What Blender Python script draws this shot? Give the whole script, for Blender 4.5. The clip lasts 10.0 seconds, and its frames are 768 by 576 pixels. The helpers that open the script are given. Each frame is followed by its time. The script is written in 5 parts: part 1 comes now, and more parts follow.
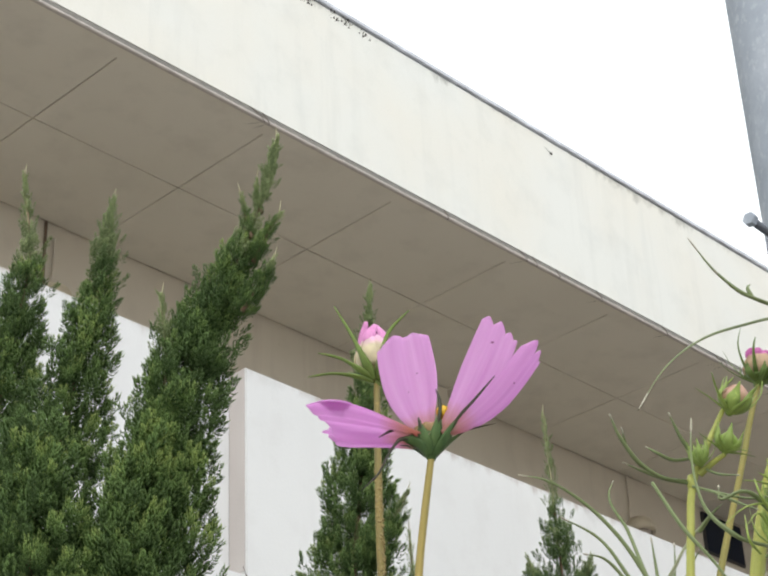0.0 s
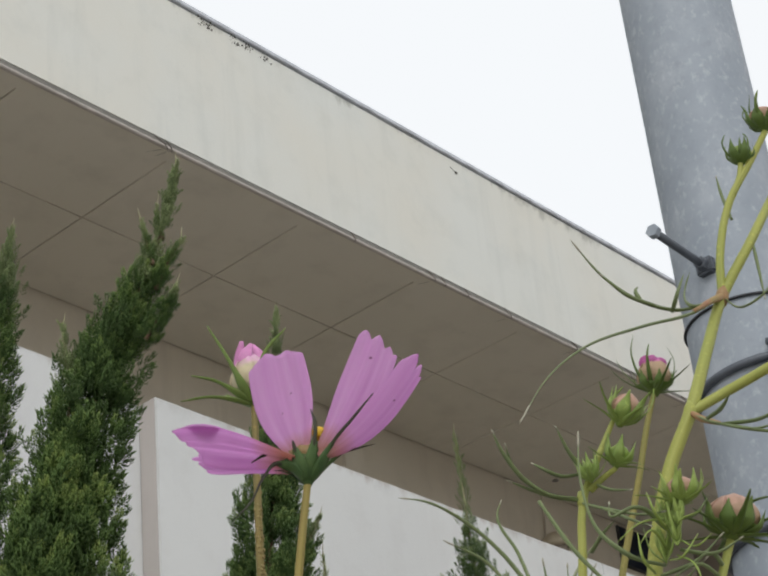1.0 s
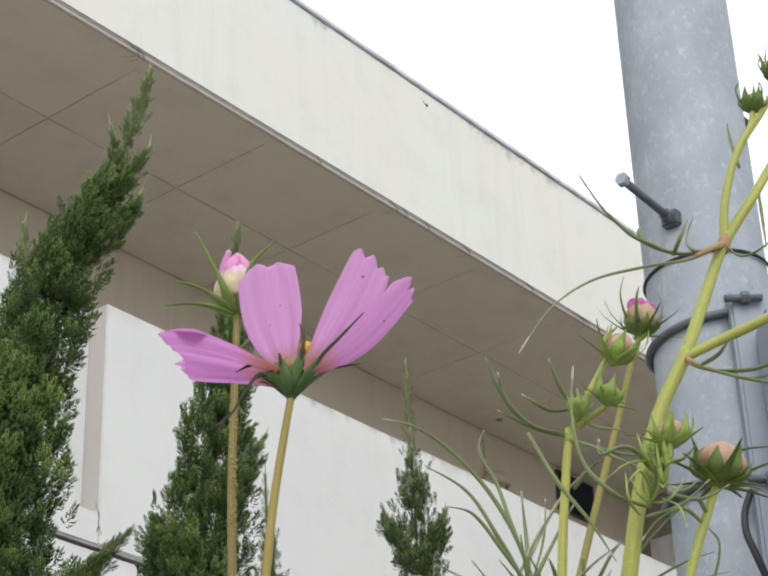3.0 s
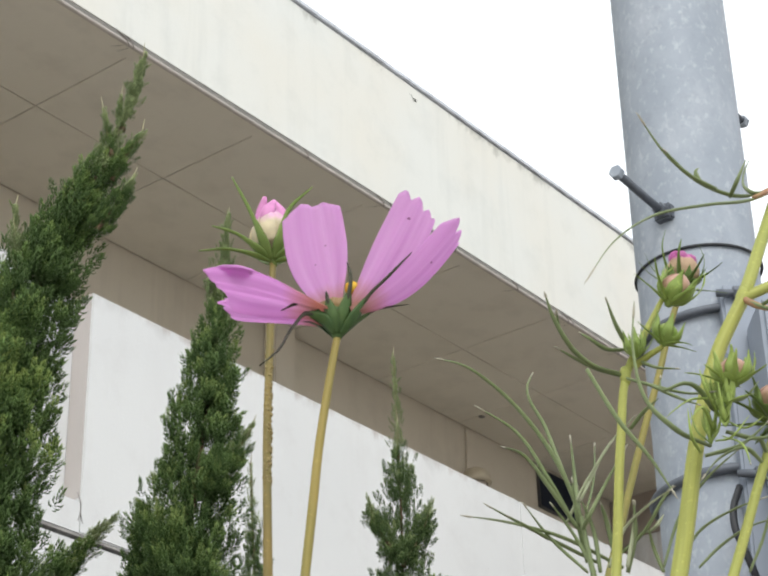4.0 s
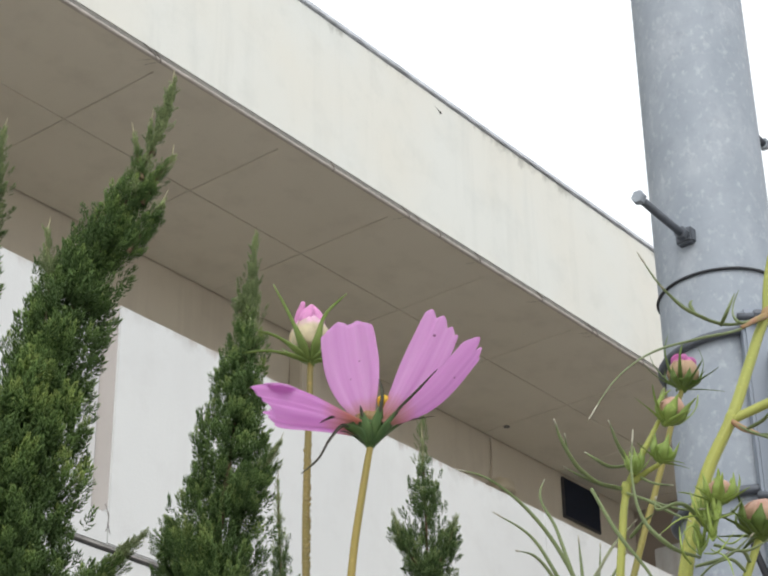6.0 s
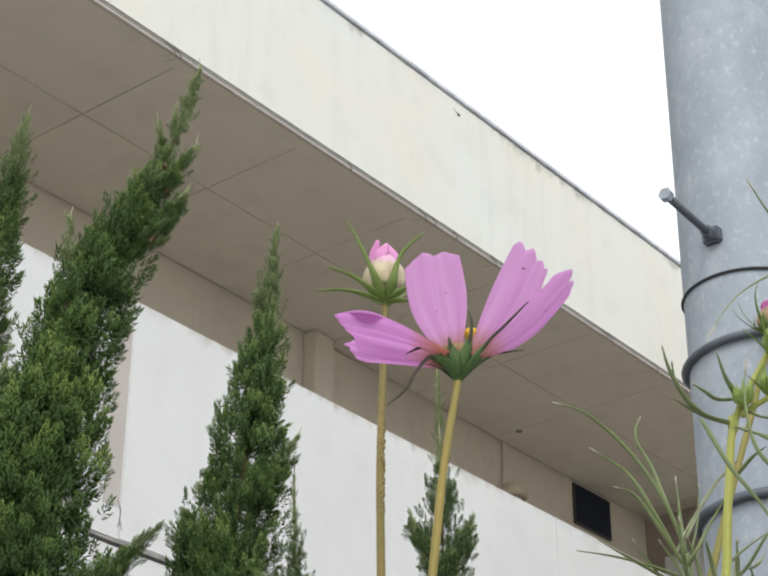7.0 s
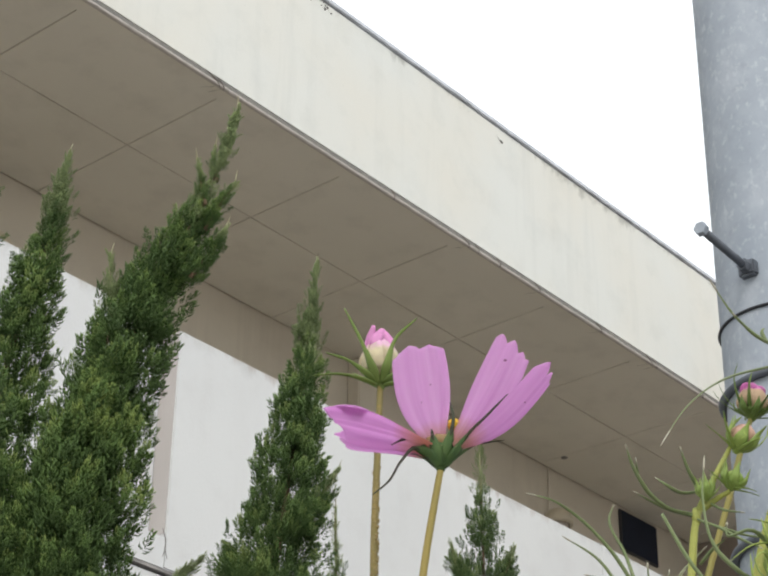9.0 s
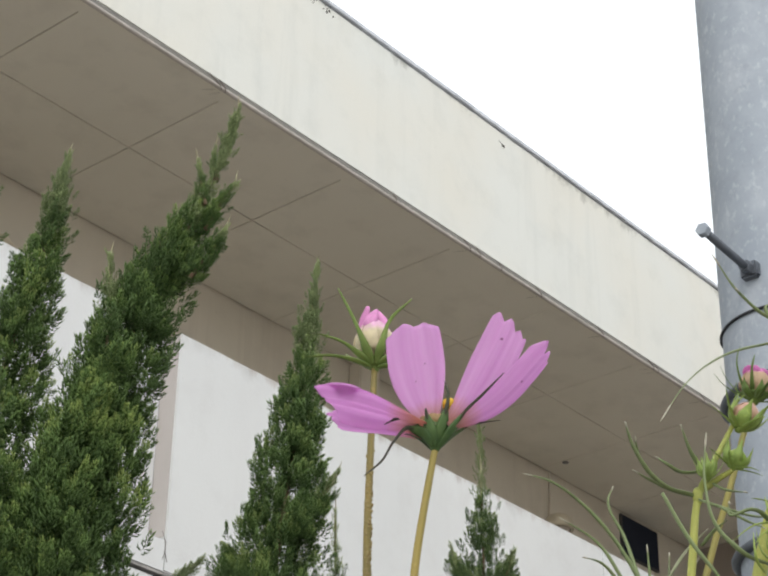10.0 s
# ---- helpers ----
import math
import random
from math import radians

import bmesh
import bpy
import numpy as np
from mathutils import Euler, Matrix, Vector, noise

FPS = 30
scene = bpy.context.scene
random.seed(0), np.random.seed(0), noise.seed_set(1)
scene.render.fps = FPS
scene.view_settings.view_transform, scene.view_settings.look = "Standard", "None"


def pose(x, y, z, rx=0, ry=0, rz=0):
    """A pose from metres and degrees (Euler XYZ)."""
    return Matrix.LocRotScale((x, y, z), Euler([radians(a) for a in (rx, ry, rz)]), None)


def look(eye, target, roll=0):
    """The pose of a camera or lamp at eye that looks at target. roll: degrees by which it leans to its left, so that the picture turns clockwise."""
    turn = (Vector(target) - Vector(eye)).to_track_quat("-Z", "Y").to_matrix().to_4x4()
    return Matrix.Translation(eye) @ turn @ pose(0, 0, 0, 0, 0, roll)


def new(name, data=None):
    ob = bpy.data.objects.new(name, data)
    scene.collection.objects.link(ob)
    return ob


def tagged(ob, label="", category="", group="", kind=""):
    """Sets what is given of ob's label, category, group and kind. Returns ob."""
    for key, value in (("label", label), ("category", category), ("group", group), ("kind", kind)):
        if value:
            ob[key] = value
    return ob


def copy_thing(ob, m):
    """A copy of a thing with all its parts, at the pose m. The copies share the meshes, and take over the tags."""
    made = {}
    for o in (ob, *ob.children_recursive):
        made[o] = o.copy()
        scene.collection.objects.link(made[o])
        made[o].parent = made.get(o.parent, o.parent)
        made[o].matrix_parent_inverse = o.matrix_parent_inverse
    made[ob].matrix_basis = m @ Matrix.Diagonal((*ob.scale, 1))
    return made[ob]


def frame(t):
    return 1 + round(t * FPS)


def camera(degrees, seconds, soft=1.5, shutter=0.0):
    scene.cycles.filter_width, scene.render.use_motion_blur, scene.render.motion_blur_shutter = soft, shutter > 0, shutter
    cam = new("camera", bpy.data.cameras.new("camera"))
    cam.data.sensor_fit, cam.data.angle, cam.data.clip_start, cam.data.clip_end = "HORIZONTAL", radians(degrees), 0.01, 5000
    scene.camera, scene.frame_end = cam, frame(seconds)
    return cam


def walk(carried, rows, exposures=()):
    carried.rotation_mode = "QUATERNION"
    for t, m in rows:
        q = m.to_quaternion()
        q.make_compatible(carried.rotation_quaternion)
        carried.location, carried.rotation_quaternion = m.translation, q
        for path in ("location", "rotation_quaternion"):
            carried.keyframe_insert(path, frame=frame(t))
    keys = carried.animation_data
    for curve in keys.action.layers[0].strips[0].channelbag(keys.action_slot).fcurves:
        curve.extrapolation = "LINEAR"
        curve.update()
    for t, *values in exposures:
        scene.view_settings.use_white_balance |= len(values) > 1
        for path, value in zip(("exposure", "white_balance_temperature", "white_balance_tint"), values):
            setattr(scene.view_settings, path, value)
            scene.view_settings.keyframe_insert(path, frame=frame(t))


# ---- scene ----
cam = camera(23.54, 10.0, soft=2.3)
PATH = [
    (0, (0.0186, -0.0068, 1.3863), (1.9151, 1.7618, 2.8946), -2.74),
    (0.5, (0.0176, -0.0179, 1.3986), (1.9207, 1.7453, 2.9049), -4.39),
    (1, (0.0456, 0.0040, 1.3984), (2.0298, 1.6528, 2.9297), -6.14),
    (1.5, (0.0295, 0.0019, 1.3978), (2.0734, 1.6537, 2.8449), -6.36),
    (2, (0.0178, 0.0013, 1.3988), (2.0626, 1.6489, 2.8494), -4.75),
    (2.5, (0.0381, 0.0053, 1.3992), (2.0844, 1.6584, 2.8414), -3.14),
    (2.7, (0.0408, 0.0074, 1.3998), (2.0958, 1.6589, 2.8314), -2.61),
    (3.8, (0.0491, 0.0364, 1.3944), (2.1386, 1.6513, 2.8178), -1.31),
    (4, (0.0429, 0.0359, 1.3910), (2.1324, 1.6532, 2.8118), -1.35),
    (4.5, (0.0307, 0.0239, 1.3915), (2.1211, 1.6539, 2.7962), -1.16),
    (5, (0.0079, 0.0046, 1.3989), (2.0849, 1.6665, 2.7861), -0.97),
    (5.5, (-0.0000, -0.0000, 1.4000), (2.0578, 1.6571, 2.8211), -0.90),
    (5.7, (-0.0087, -0.0048, 1.3930), (2.0520, 1.6432, 2.8206), -1.08),
    (6.8, (0.0089, 0.0274, 1.3900), (2.0584, 1.6793, 2.8289), 0.17),
    (7, (0.0041, 0.0328, 1.3839), (2.0495, 1.6911, 2.8214), 0.37),
    (7.5, (0.0076, 0.0274, 1.3851), (2.0298, 1.7099, 2.8271), 0.70),
    (8, (0.0063, 0.0241, 1.3851), (2.0104, 1.7288, 2.8265), 0.90),
    (8.5, (0.0023, 0.0100, 1.3881), (1.9974, 1.7147, 2.8419), 0.87),
    (9, (-0.0105, -0.0005, 1.3883), (1.9716, 1.7044, 2.8595), 0.85),
    (9.5, (-0.0103, 0.0013, 1.3853), (1.9645, 1.7110, 2.8609), 0.91),
    (10, (0.0029, 0.0079, 1.3880), (1.9802, 1.7124, 2.8663), 1.06),
]
walk(cam, [(t, look(eye, target, roll)) for t, eye, target, roll in PATH],
     exposures=[(0, 0.38, 6400, 9), (0.5, 0.34, 6400, 9), (0.8, -0.11, 6500, 10), (1.0, -0.27, 6450, 9), (1.25, -0.26, 6600, 9), (1.5, 0.14, 6500, 10), (2.0, 0.17, 6500, 9.5), (2.5, 0.17, 6450, 9), (4.0, 0.35, 6400, 9), (4.5, 0.35, 6400, 9), (5.0, 0.34, 6400, 9), (5.5, 0.20, 6400, 9), (7.0, 0.26, 6400, 9), (7.5, 0.31, 6400, 9), (8.0, 0.38, 6400, 9), (8.5, 0.31, 6400, 9), (9.0, 0.17, 6450, 9), (10, 0.17, 6450, 9)])

# ---------------------------------------------------------------- light
world = bpy.data.worlds.new("world")
scene.world = world
world.use_nodes = True
wn, wl = world.node_tree.nodes, world.node_tree.links
wn.clear()
sky = wn.new("ShaderNodeTexSky")
sky.sky_type, sky.sun_disc = "NISHITA", False
sky.sun_elevation, sky.sun_rotation = radians(45), radians(229)
sky.air_density, sky.dust_density = 1.0, 4.0
veil = wn.new("ShaderNodeMix")
veil.data_type = "RGBA"
veil.inputs[0].default_value = 0.85
veil.inputs[7].default_value = (13.0, 13.15, 13.3, 1)      # even cloud cover
wback = wn.new("ShaderNodeBackground")
wback.inputs[1].default_value = 0.10
wout = wn.new("ShaderNodeOutputWorld")
wl.new(sky.outputs[0], veil.inputs[6])
wl.new(veil.outputs[2], wback.inputs[0])
wl.new(wback.outputs[0], wout.inputs[0])

sun_data = bpy.data.lights.new("sun", "SUN")
sun_data.energy, sun_data.angle, sun_data.color = 1.1, radians(25), (1.0, 0.965, 0.9)
sun = new("sun", sun_data)
sun.matrix_world = look((0, 0, 12), (8.2, 7.0, 2.0))

# ---------------------------------------------------------------- materials


def rgb(r, g, b):
    return (r, g, b, 1.0)


class Mat:
    """A small wrapper round a node material."""

    def __init__(self, name, rough=0.6, metal=0.0, spec=0.5):
        self.m = bpy.data.materials.new(name)
        self.m.use_nodes = True
        self.n, self.l = self.m.node_tree.nodes, self.m.node_tree.links
        self.b = self.n["Principled BSDF"]
        self.b.inputs["Roughness"].default_value = rough
        self.b.inputs["Metallic"].default_value = metal
        self.b.inputs["Specular IOR Level"].default_value = spec
        self.coord = self.n.new("ShaderNodeTexCoord")

    def noise(self, scale, detail=4.0, rough=0.55, stretch=(1, 1, 1), space="Object", shift=(0, 0, 0)):
        mp = self.n.new("ShaderNodeMapping")
        mp.inputs["Scale"].default_value = stretch
        mp.inputs["Location"].default_value = shift
        self.l.new(self.coord.outputs[space], mp.inputs[0])
        t = self.n.new("ShaderNodeTexNoise")
        t.inputs["Scale"].default_value = scale
        t.inputs["Detail"].default_value = detail
        t.inputs["Roughness"].default_value = rough
        self.l.new(mp.outputs[0], t.inputs["Vector"])
        return t.outputs[0]

    def ramp(self, fac, stops):
        r = self.n.new("ShaderNodeValToRGB")
        e = r.color_ramp.elements
        e[0].position, e[0].color = stops[0][0], stops[0][1]
        e[1].position, e[1].color = stops[-1][0], stops[-1][1]
        for p, c in stops[1:-1]:
            k = e.new(p)
            k.color = c
        self.l.new(fac, r.inputs[0])
        return r.outputs[0]

    def grey(self, fac, lo, hi, a=0.0, b=1.0):
        m = self.n.new("ShaderNodeMapRange")
        m.inputs[1].default_value, m.inputs[2].default_value = lo, hi
        m.inputs[3].default_value, m.inputs[4].default_value = a, b
        self.l.new(fac, m.inputs[0])
        return m.outputs[0]

    def math(self, op, a, b):
        m = self.n.new("ShaderNodeMath")
        m.operation = op
        for i, v in enumerate((a, b)):
            if isinstance(v, (int, float)):
                m.inputs[i].default_value = v
            else:
                self.l.new(v, m.inputs[i])
        return m.outputs[0]

    def mix(self, fac, a, b, mode="MIX"):
        m = self.n.new("ShaderNodeMix")
        m.data_type, m.blend_type = "RGBA", mode
        for i, v in ((0, fac), (6, a), (7, b)):
            if isinstance(v, (int, float)):
                m.inputs[i].default_value = v
            elif isinstance(v, tuple):
                m.inputs[i].default_value = v
            else:
                self.l.new(v, m.inputs[i])
        return m.outputs[2]

    def axis(self, k, space="Object"):
        s = self.n.new("ShaderNodeSeparateXYZ")
        self.l.new(self.coord.outputs[space], s.inputs[0])
        return s.outputs[k]

    def island(self):
        return self.n.new("ShaderNodeNewGeometry").outputs["Random Per Island"]

    def each(self):
        return self.n.new("ShaderNodeObjectInfo").outputs["Random"]

    def color(self, c):
        if isinstance(c, tuple):
            self.b.inputs["Base Color"].default_value = c
        else:
            self.l.new(c, self.b.inputs["Base Color"])
        return self

    def rough(self, v):
        self.l.new(v, self.b.inputs["Roughness"])
        return self

    def bump(self, h, strength=0.3, dist=0.01):
        k = self.n.new("ShaderNodeBump")
        k.inputs["Strength"].default_value, k.inputs["Distance"].default_value = strength, dist
        self.l.new(h, k.inputs["Height"])
        self.l.new(k.outputs[0], self.b.inputs["Normal"])
        return self

    def thin(self, c, amount):
        """Light shining through a leaf or petal."""
        tr = self.n.new("ShaderNodeBsdfTranslucent")
        if isinstance(c, tuple):
            tr.inputs[0].default_value = c
        else:
            self.l.new(c, tr.inputs[0])
        mx = self.n.new("ShaderNodeMixShader")
        mx.inputs[0].default_value = amount
        self.l.new(self.b.outputs[0], mx.inputs[1])
        self.l.new(tr.outputs[0], mx.inputs[2])
        self.l.new(mx.outputs[0], self.n["Material Output"].inputs[0])
        return self


def painted_plaster(name, light, warm, grime, streak, top=None, seed=0.0, rim=None, moss_share=0.6):
    """Painted plaster, patchy, with rain streaks and specks; top: the height below which drips run."""
    k = Mat(name, 0.75, spec=0.3)
    patch = k.noise(1.1, 3, shift=(seed, 0, 0))
    base = k.mix(k.grey(patch, 0.35, 0.68), light, warm)
    cloud = k.noise(4.5, 5, 0.6, shift=(seed, 3, 1))
    base = k.mix(k.grey(cloud, 0.5, 0.8, 0, 0.22), base, grime)
    run = k.noise(5.0, 4, 0.6, (1.6, 1.6, 0.13), shift=(seed, 1, 0))
    drip = k.grey(run, 0.52, 0.74, 0, streak)
    wide = k.noise(1.3, 2, 0.5, (1, 1, 0.3), shift=(5, seed, 0))
    drip = k.math("MULTIPLY", drip, k.grey(wide, 0.38, 0.62))
    base = k.mix(drip, base, grime)
    if top is not None:
        edge = k.noise(6.0, 6, 0.7, (1, 1, 0.6), shift=(seed, 9, 4))
        hold = k.grey(k.axis(2), top - 0.20, top, 0.0, 0.43)
        moss = k.grey(k.math("ADD", edge, hold), 0.84, 1.05, 0, moss_share)
        base = k.mix(moss, base, rgb(0.12, 0.12, 0.10))
        if rim is not None:
            ragged = k.noise(13.0, 5, 0.7, (1, 1, 0.10), shift=(seed, 2, 6))
            hang = k.grey(k.axis(2), top - 0.12, top, 0.0, 0.55)
            rust = k.grey(k.math("ADD", ragged, hang), 0.94, 1.14, 0, 0.42)
            patchy = k.grey(k.noise(0.9, 3, 0.6, shift=(seed, 5, 5)), 0.42, 0.60, 0.1, 1.0)
            base = k.mix(k.math("MULTIPLY", rust, patchy), base, rim)
    speck = k.noise(38, 3, 0.7, shift=(seed, 0, 2))
    base = k.mix(k.grey(speck, 0.70, 0.76, 0, 0.45), base, grime)
    k.color(base)
    k.rough(k.grey(cloud, 0.3, 0.8, 0.62, 0.9))
    k.bump(k.math("ADD", k.noise(60, 5, 0.65), k.math("MULTIPLY", patch, 1.5)), 0.25, 0.004)
    return k.m


FASCIA = painted_plaster("fascia_paint", rgb(0.69, 0.70, 0.665), rgb(0.70, 0.685, 0.62), rgb(0.43, 0.45, 0.43), 0.24, 7.60, 2.0)
PARAPET = painted_plaster("parapet_paint", rgb(0.655, 0.665, 0.66), rgb(0.625, 0.635, 0.635), rgb(0.45, 0.43, 0.42), 0.16, 5.227, 7.0, rgb(0.26, 0.17, 0.13), 0.15)
SOFFIT = painted_plaster("soffit_paint", rgb(0.71, 0.665, 0.575), rgb(0.68, 0.635, 0.545), rgb(0.34, 0.31, 0.27), 0.0, None, 4.0)
BACKWALL = painted_plaster("balcony_wall_paint", rgb(0.60, 0.545, 0.445), rgb(0.565, 0.51, 0.415), rgb(0.33, 0.28, 0.23), 0.25, None, 5.0)
# dark brown that stands in for shade at the balcony's far end
SHADE_BROWN = painted_plaster("shade_brown_paint", rgb(0.30, 0.25, 0.21), rgb(0.27, 0.225, 0.19), rgb(0.16, 0.13, 0.11), 0.2, None, 6.0)
CHEEK = painted_plaster("slot_shade_paint", rgb(0.49, 0.455, 0.435), rgb(0.45, 0.42, 0.40), rgb(0.36, 0.33, 0.32), 0.3, None, 8.0)


def plain(name, c, rough=0.6, metal=0.0, vary=0.25, scale=9.0, bump=0.15):
    k = Mat(name, rough, metal)
    n = k.noise(scale, 5, 0.6)
    dark = tuple(v * (1 - vary) for v in c[:3]) + (1.0,)
    k.color(k.mix(k.grey(n, 0.3, 0.7), dark, c))
    k.rough(k.grey(n, 0.3, 0.75, max(rough - 0.12, 0.03), min(rough + 0.12, 1)))
    if bump:
        k.bump(k.noise(scale * 7, 4), bump, 0.002)
    return k.m


COPING = plain("coping_metal", rgb(0.64, 0.67, 0.73), 0.5, 0.0, 0.45, 5.0)
TRIM_PALE = plain("pale_trim", rgb(0.54, 0.49, 0.45), 0.55, 0, 0.25, 14.0)
TRIM_DARK = plain("dark_trim", rgb(0.24, 0.225, 0.21), 0.6, 0, 0.4, 16.0)
DRIP_EDGE = plain("grey_brown_drip_edge", rgb(0.21, 0.20, 0.18), 0.65, 0, 0.35, 9.0)
LEDGE = plain("stained_ledge", rgb(0.36, 0.345, 0.33), 0.7, 0, 0.6, 22.0)
DIRT = plain("brown_grey_dirt", rgb(0.20, 0.175, 0.15), 0.9, 0, 0.5, 60.0, 0.6)
MOSS = plain("dry_moss", rgb(0.075, 0.066, 0.052), 0.95, 0, 0.5, 60.0, 0.6)
GLASS = Mat("dark_window_glass", 0.45, spec=0.12)
GLASS.color(GLASS.mix(GLASS.grey(GLASS.noise(3.0, 3), 0.3, 0.7), rgb(0.012, 0.016, 0.028), rgb(0.018, 0.023, 0.038)))
GLASS_DARK = GLASS.m
FRAME_METAL = plain("window_frame_metal", rgb(0.085, 0.08, 0.078), 0.5, 0.3)
LAMP_SHELL = plain("aged_lamp_plastic", rgb(0.56, 0.49, 0.36), 0.5, 0, 0.25)
LAMP_LENS = plain("lamp_lens", rgb(0.34, 0.29, 0.23), 0.3)
STEEL_DARK = plain("dark_galvanised_steel", rgb(0.13, 0.145, 0.17), 0.55, 0.35, 0.35, 40.0, 0.3)
RUST = plain("brown_rusty_pipe", rgb(0.20, 0.13, 0.08), 0.8, 0, 0.4, 30.0)
RUBBER = plain("black_rubber", rgb(0.018, 0.02, 0.024), 0.6, 0, 0.3, 30.0)
BOX_PAINT = plain("grey_box_paint", rgb(0.25, 0.285, 0.34), 0.5, 0.1, 0.12, 6.0)
BARK = plain("juniper_bark", rgb(0.19, 0.12, 0.075), 0.9, 0, 0.45, 30.0, 0.8)
CONCRETE = plain("concrete_ground", rgb(0.52, 0.50, 0.47), 0.9, 0, 0.3, 3.0, 0.5)
DARK_GROUND = plain("dark_ground", rgb(0.06, 0.06, 0.062), 0.9, 0, 0.35, 8.0, 0.6)
SOIL = plain("garden_soil", rgb(0.10, 0.075, 0.05), 0.95, 0, 0.5, 12.0, 0.8)


def galvanised():
    k = Mat("weathered_galvanised_pole", 0.6, 0.1, 0.3)
    blot = k.noise(11.0, 5, 0.62, (1, 1, 0.7))
    fine = k.noise(42.0, 4, 0.6)
    col = k.ramp(k.grey(blot, 0.28, 0.75), [(0.0, rgb(0.255, 0.29, 0.335)), (0.55, rgb(0.305, 0.34, 0.385)), (1.0, rgb(0.39, 0.42, 0.465))])
    col = k.mix(k.grey(k.noise(75.0, 3, 0.6, (1, 1, 0.7), shift=(3, 1, 0)), 0.54, 0.72, 0, 0.28), col, rgb(0.60, 0.63, 0.65))
    col = k.mix(k.grey(fine, 0.55, 0.8, 0, 0.35), col, rgb(0.20, 0.22, 0.25))
    k.color(col)
    k.rough(k.grey(blot, 0.3, 0.7, 0.5, 0.7))
    k.bump(fine, 0.12, 0.002)
    return k.m


GALV = galvanised()


def stem_mat(name, a, b, scale=26.0):
    k = Mat(name, 0.5, spec=0.35)
    n = k.noise(scale, 4, 0.6, (1, 1, 0.25))
    c = k.mix(k.grey(n, 0.35, 0.66), a, b)
    fibre = k.noise(9.0, 3, 0.55, (1, 0.045, 1), "UV")
    c = k.mix(k.grey(fibre, 0.44, 0.64, 0, 0.40), c, tuple(v * 0.66 for v in b[:3]) + (1.0,))
    fleck = k.noise(900, 2, 0.5)
    c = k.mix(k.grey(fleck, 0.62, 0.72, 0, 0.35), c, tuple(min(v * 1.5, 0.8) for v in a[:3]) + (1.0,))
    k.color(c)
    k.bump(fibre, 0.25, 0.0004)
    k.thin(c, 0.12)
    return k.m


STEM_FLOWER = stem_mat("ochre_green_stem", rgb(0.31, 0.24, 0.065), rgb(0.20, 0.21, 0.055))
STEM_BUD = stem_mat("rough_ochre_stem", rgb(0.29, 0.205, 0.06), rgb(0.15, 0.14, 0.045), 60.0)
STEM_GREEN = stem_mat("yellow_green_stem", rgb(0.43, 0.43, 0.105), rgb(0.33, 0.36, 0.09), 45.0)
LEAF_THREAD = stem_mat("thread_leaf_green", rgb(0.155, 0.20, 0.085), rgb(0.225, 0.275, 0.13), 60.0)
LEAF_TIP = stem_mat("dry_leaf_tip", rgb(0.38, 0.36, 0.27), rgb(0.46, 0.43, 0.34), 90.0)
LEAF_PALE = stem_mat("pale_thread_leaf", rgb(0.30, 0.34, 0.20), rgb(0.40, 0.43, 0.28), 60.0)
BRACT = stem_mat("bract_green", rgb(0.085, 0.15, 0.03), rgb(0.15, 0.21, 0.05), 60.0)
BRACT_DARK = stem_mat("dark_bract", rgb(0.034, 0.032, 0.022), rgb(0.060, 0.066, 0.030), 60.0)
BRACT_OLIVE = stem_mat("olive_bract", rgb(0.13, 0.20, 0.045), rgb(0.21, 0.29, 0.075), 120.0)
BRACT_CUP = stem_mat("calyx_green", rgb(0.055, 0.115, 0.038), rgb(0.10, 0.165, 0.05), 200.0)
BRACT_LIGHT = stem_mat("light_bract_green", rgb(0.33, 0.42, 0.10), rgb(0.22, 0.31, 0.075), 60.0)
NODE_RED = stem_mat("reddish_node", rgb(0.36, 0.17, 0.11), rgb(0.33, 0.27, 0.10), 160.0)
INNER_BROWN = stem_mat("brown_inner_bract", rgb(0.25, 0.14, 0.07), rgb(0.33, 0.22, 0.09), 160.0)
APHID = plain("aphid_specks", rgb(0.30, 0.235, 0.09), 0.8, 0, 0.4, 300.0)


def petal_mat():
    k = Mat("pink_petal", 0.55, spec=0.25)
    uv = k.n.new("ShaderNodeSeparateXYZ")
    k.l.new(k.coord.outputs["UV"], uv.inputs[0])
    vein = k.n.new("ShaderNodeTexNoise")
    mp = k.n.new("ShaderNodeMapping")
    mp.inputs["Scale"].default_value = (8, 0.6, 1)
    k.l.new(k.coord.outputs["UV"], mp.inputs[0])
    k.l.new(mp.outputs[0], vein.inputs["Vector"])
    vein.inputs["Scale"].default_value = 1.0
    vein.inputs["Detail"].default_value = 3.0
    c = k.mix(k.grey(vein.outputs[0], 0.25, 0.78), rgb(0.74, 0.43, 0.725), rgb(0.875, 0.615, 0.865))
    base = k.math("ADD", uv.outputs[1], k.math("MULTIPLY", vein.outputs[0], 0.16))
    c = k.mix(k.grey(base, 0.16, 0.40, 1, 0), c, rgb(0.62, 0.35, 0.30))
    spot = k.noise(330, 1, 0.4)
    c = k.mix(k.grey(spot, 0.772, 0.795, 0, 0.75), c, rgb(0.20, 0.03, 0.14))
    k.color(c)
    k.bump(vein.outputs[0], 0.35, 0.0012)
    k.thin(c, 0.72)
    return k.m


PETAL = petal_mat()


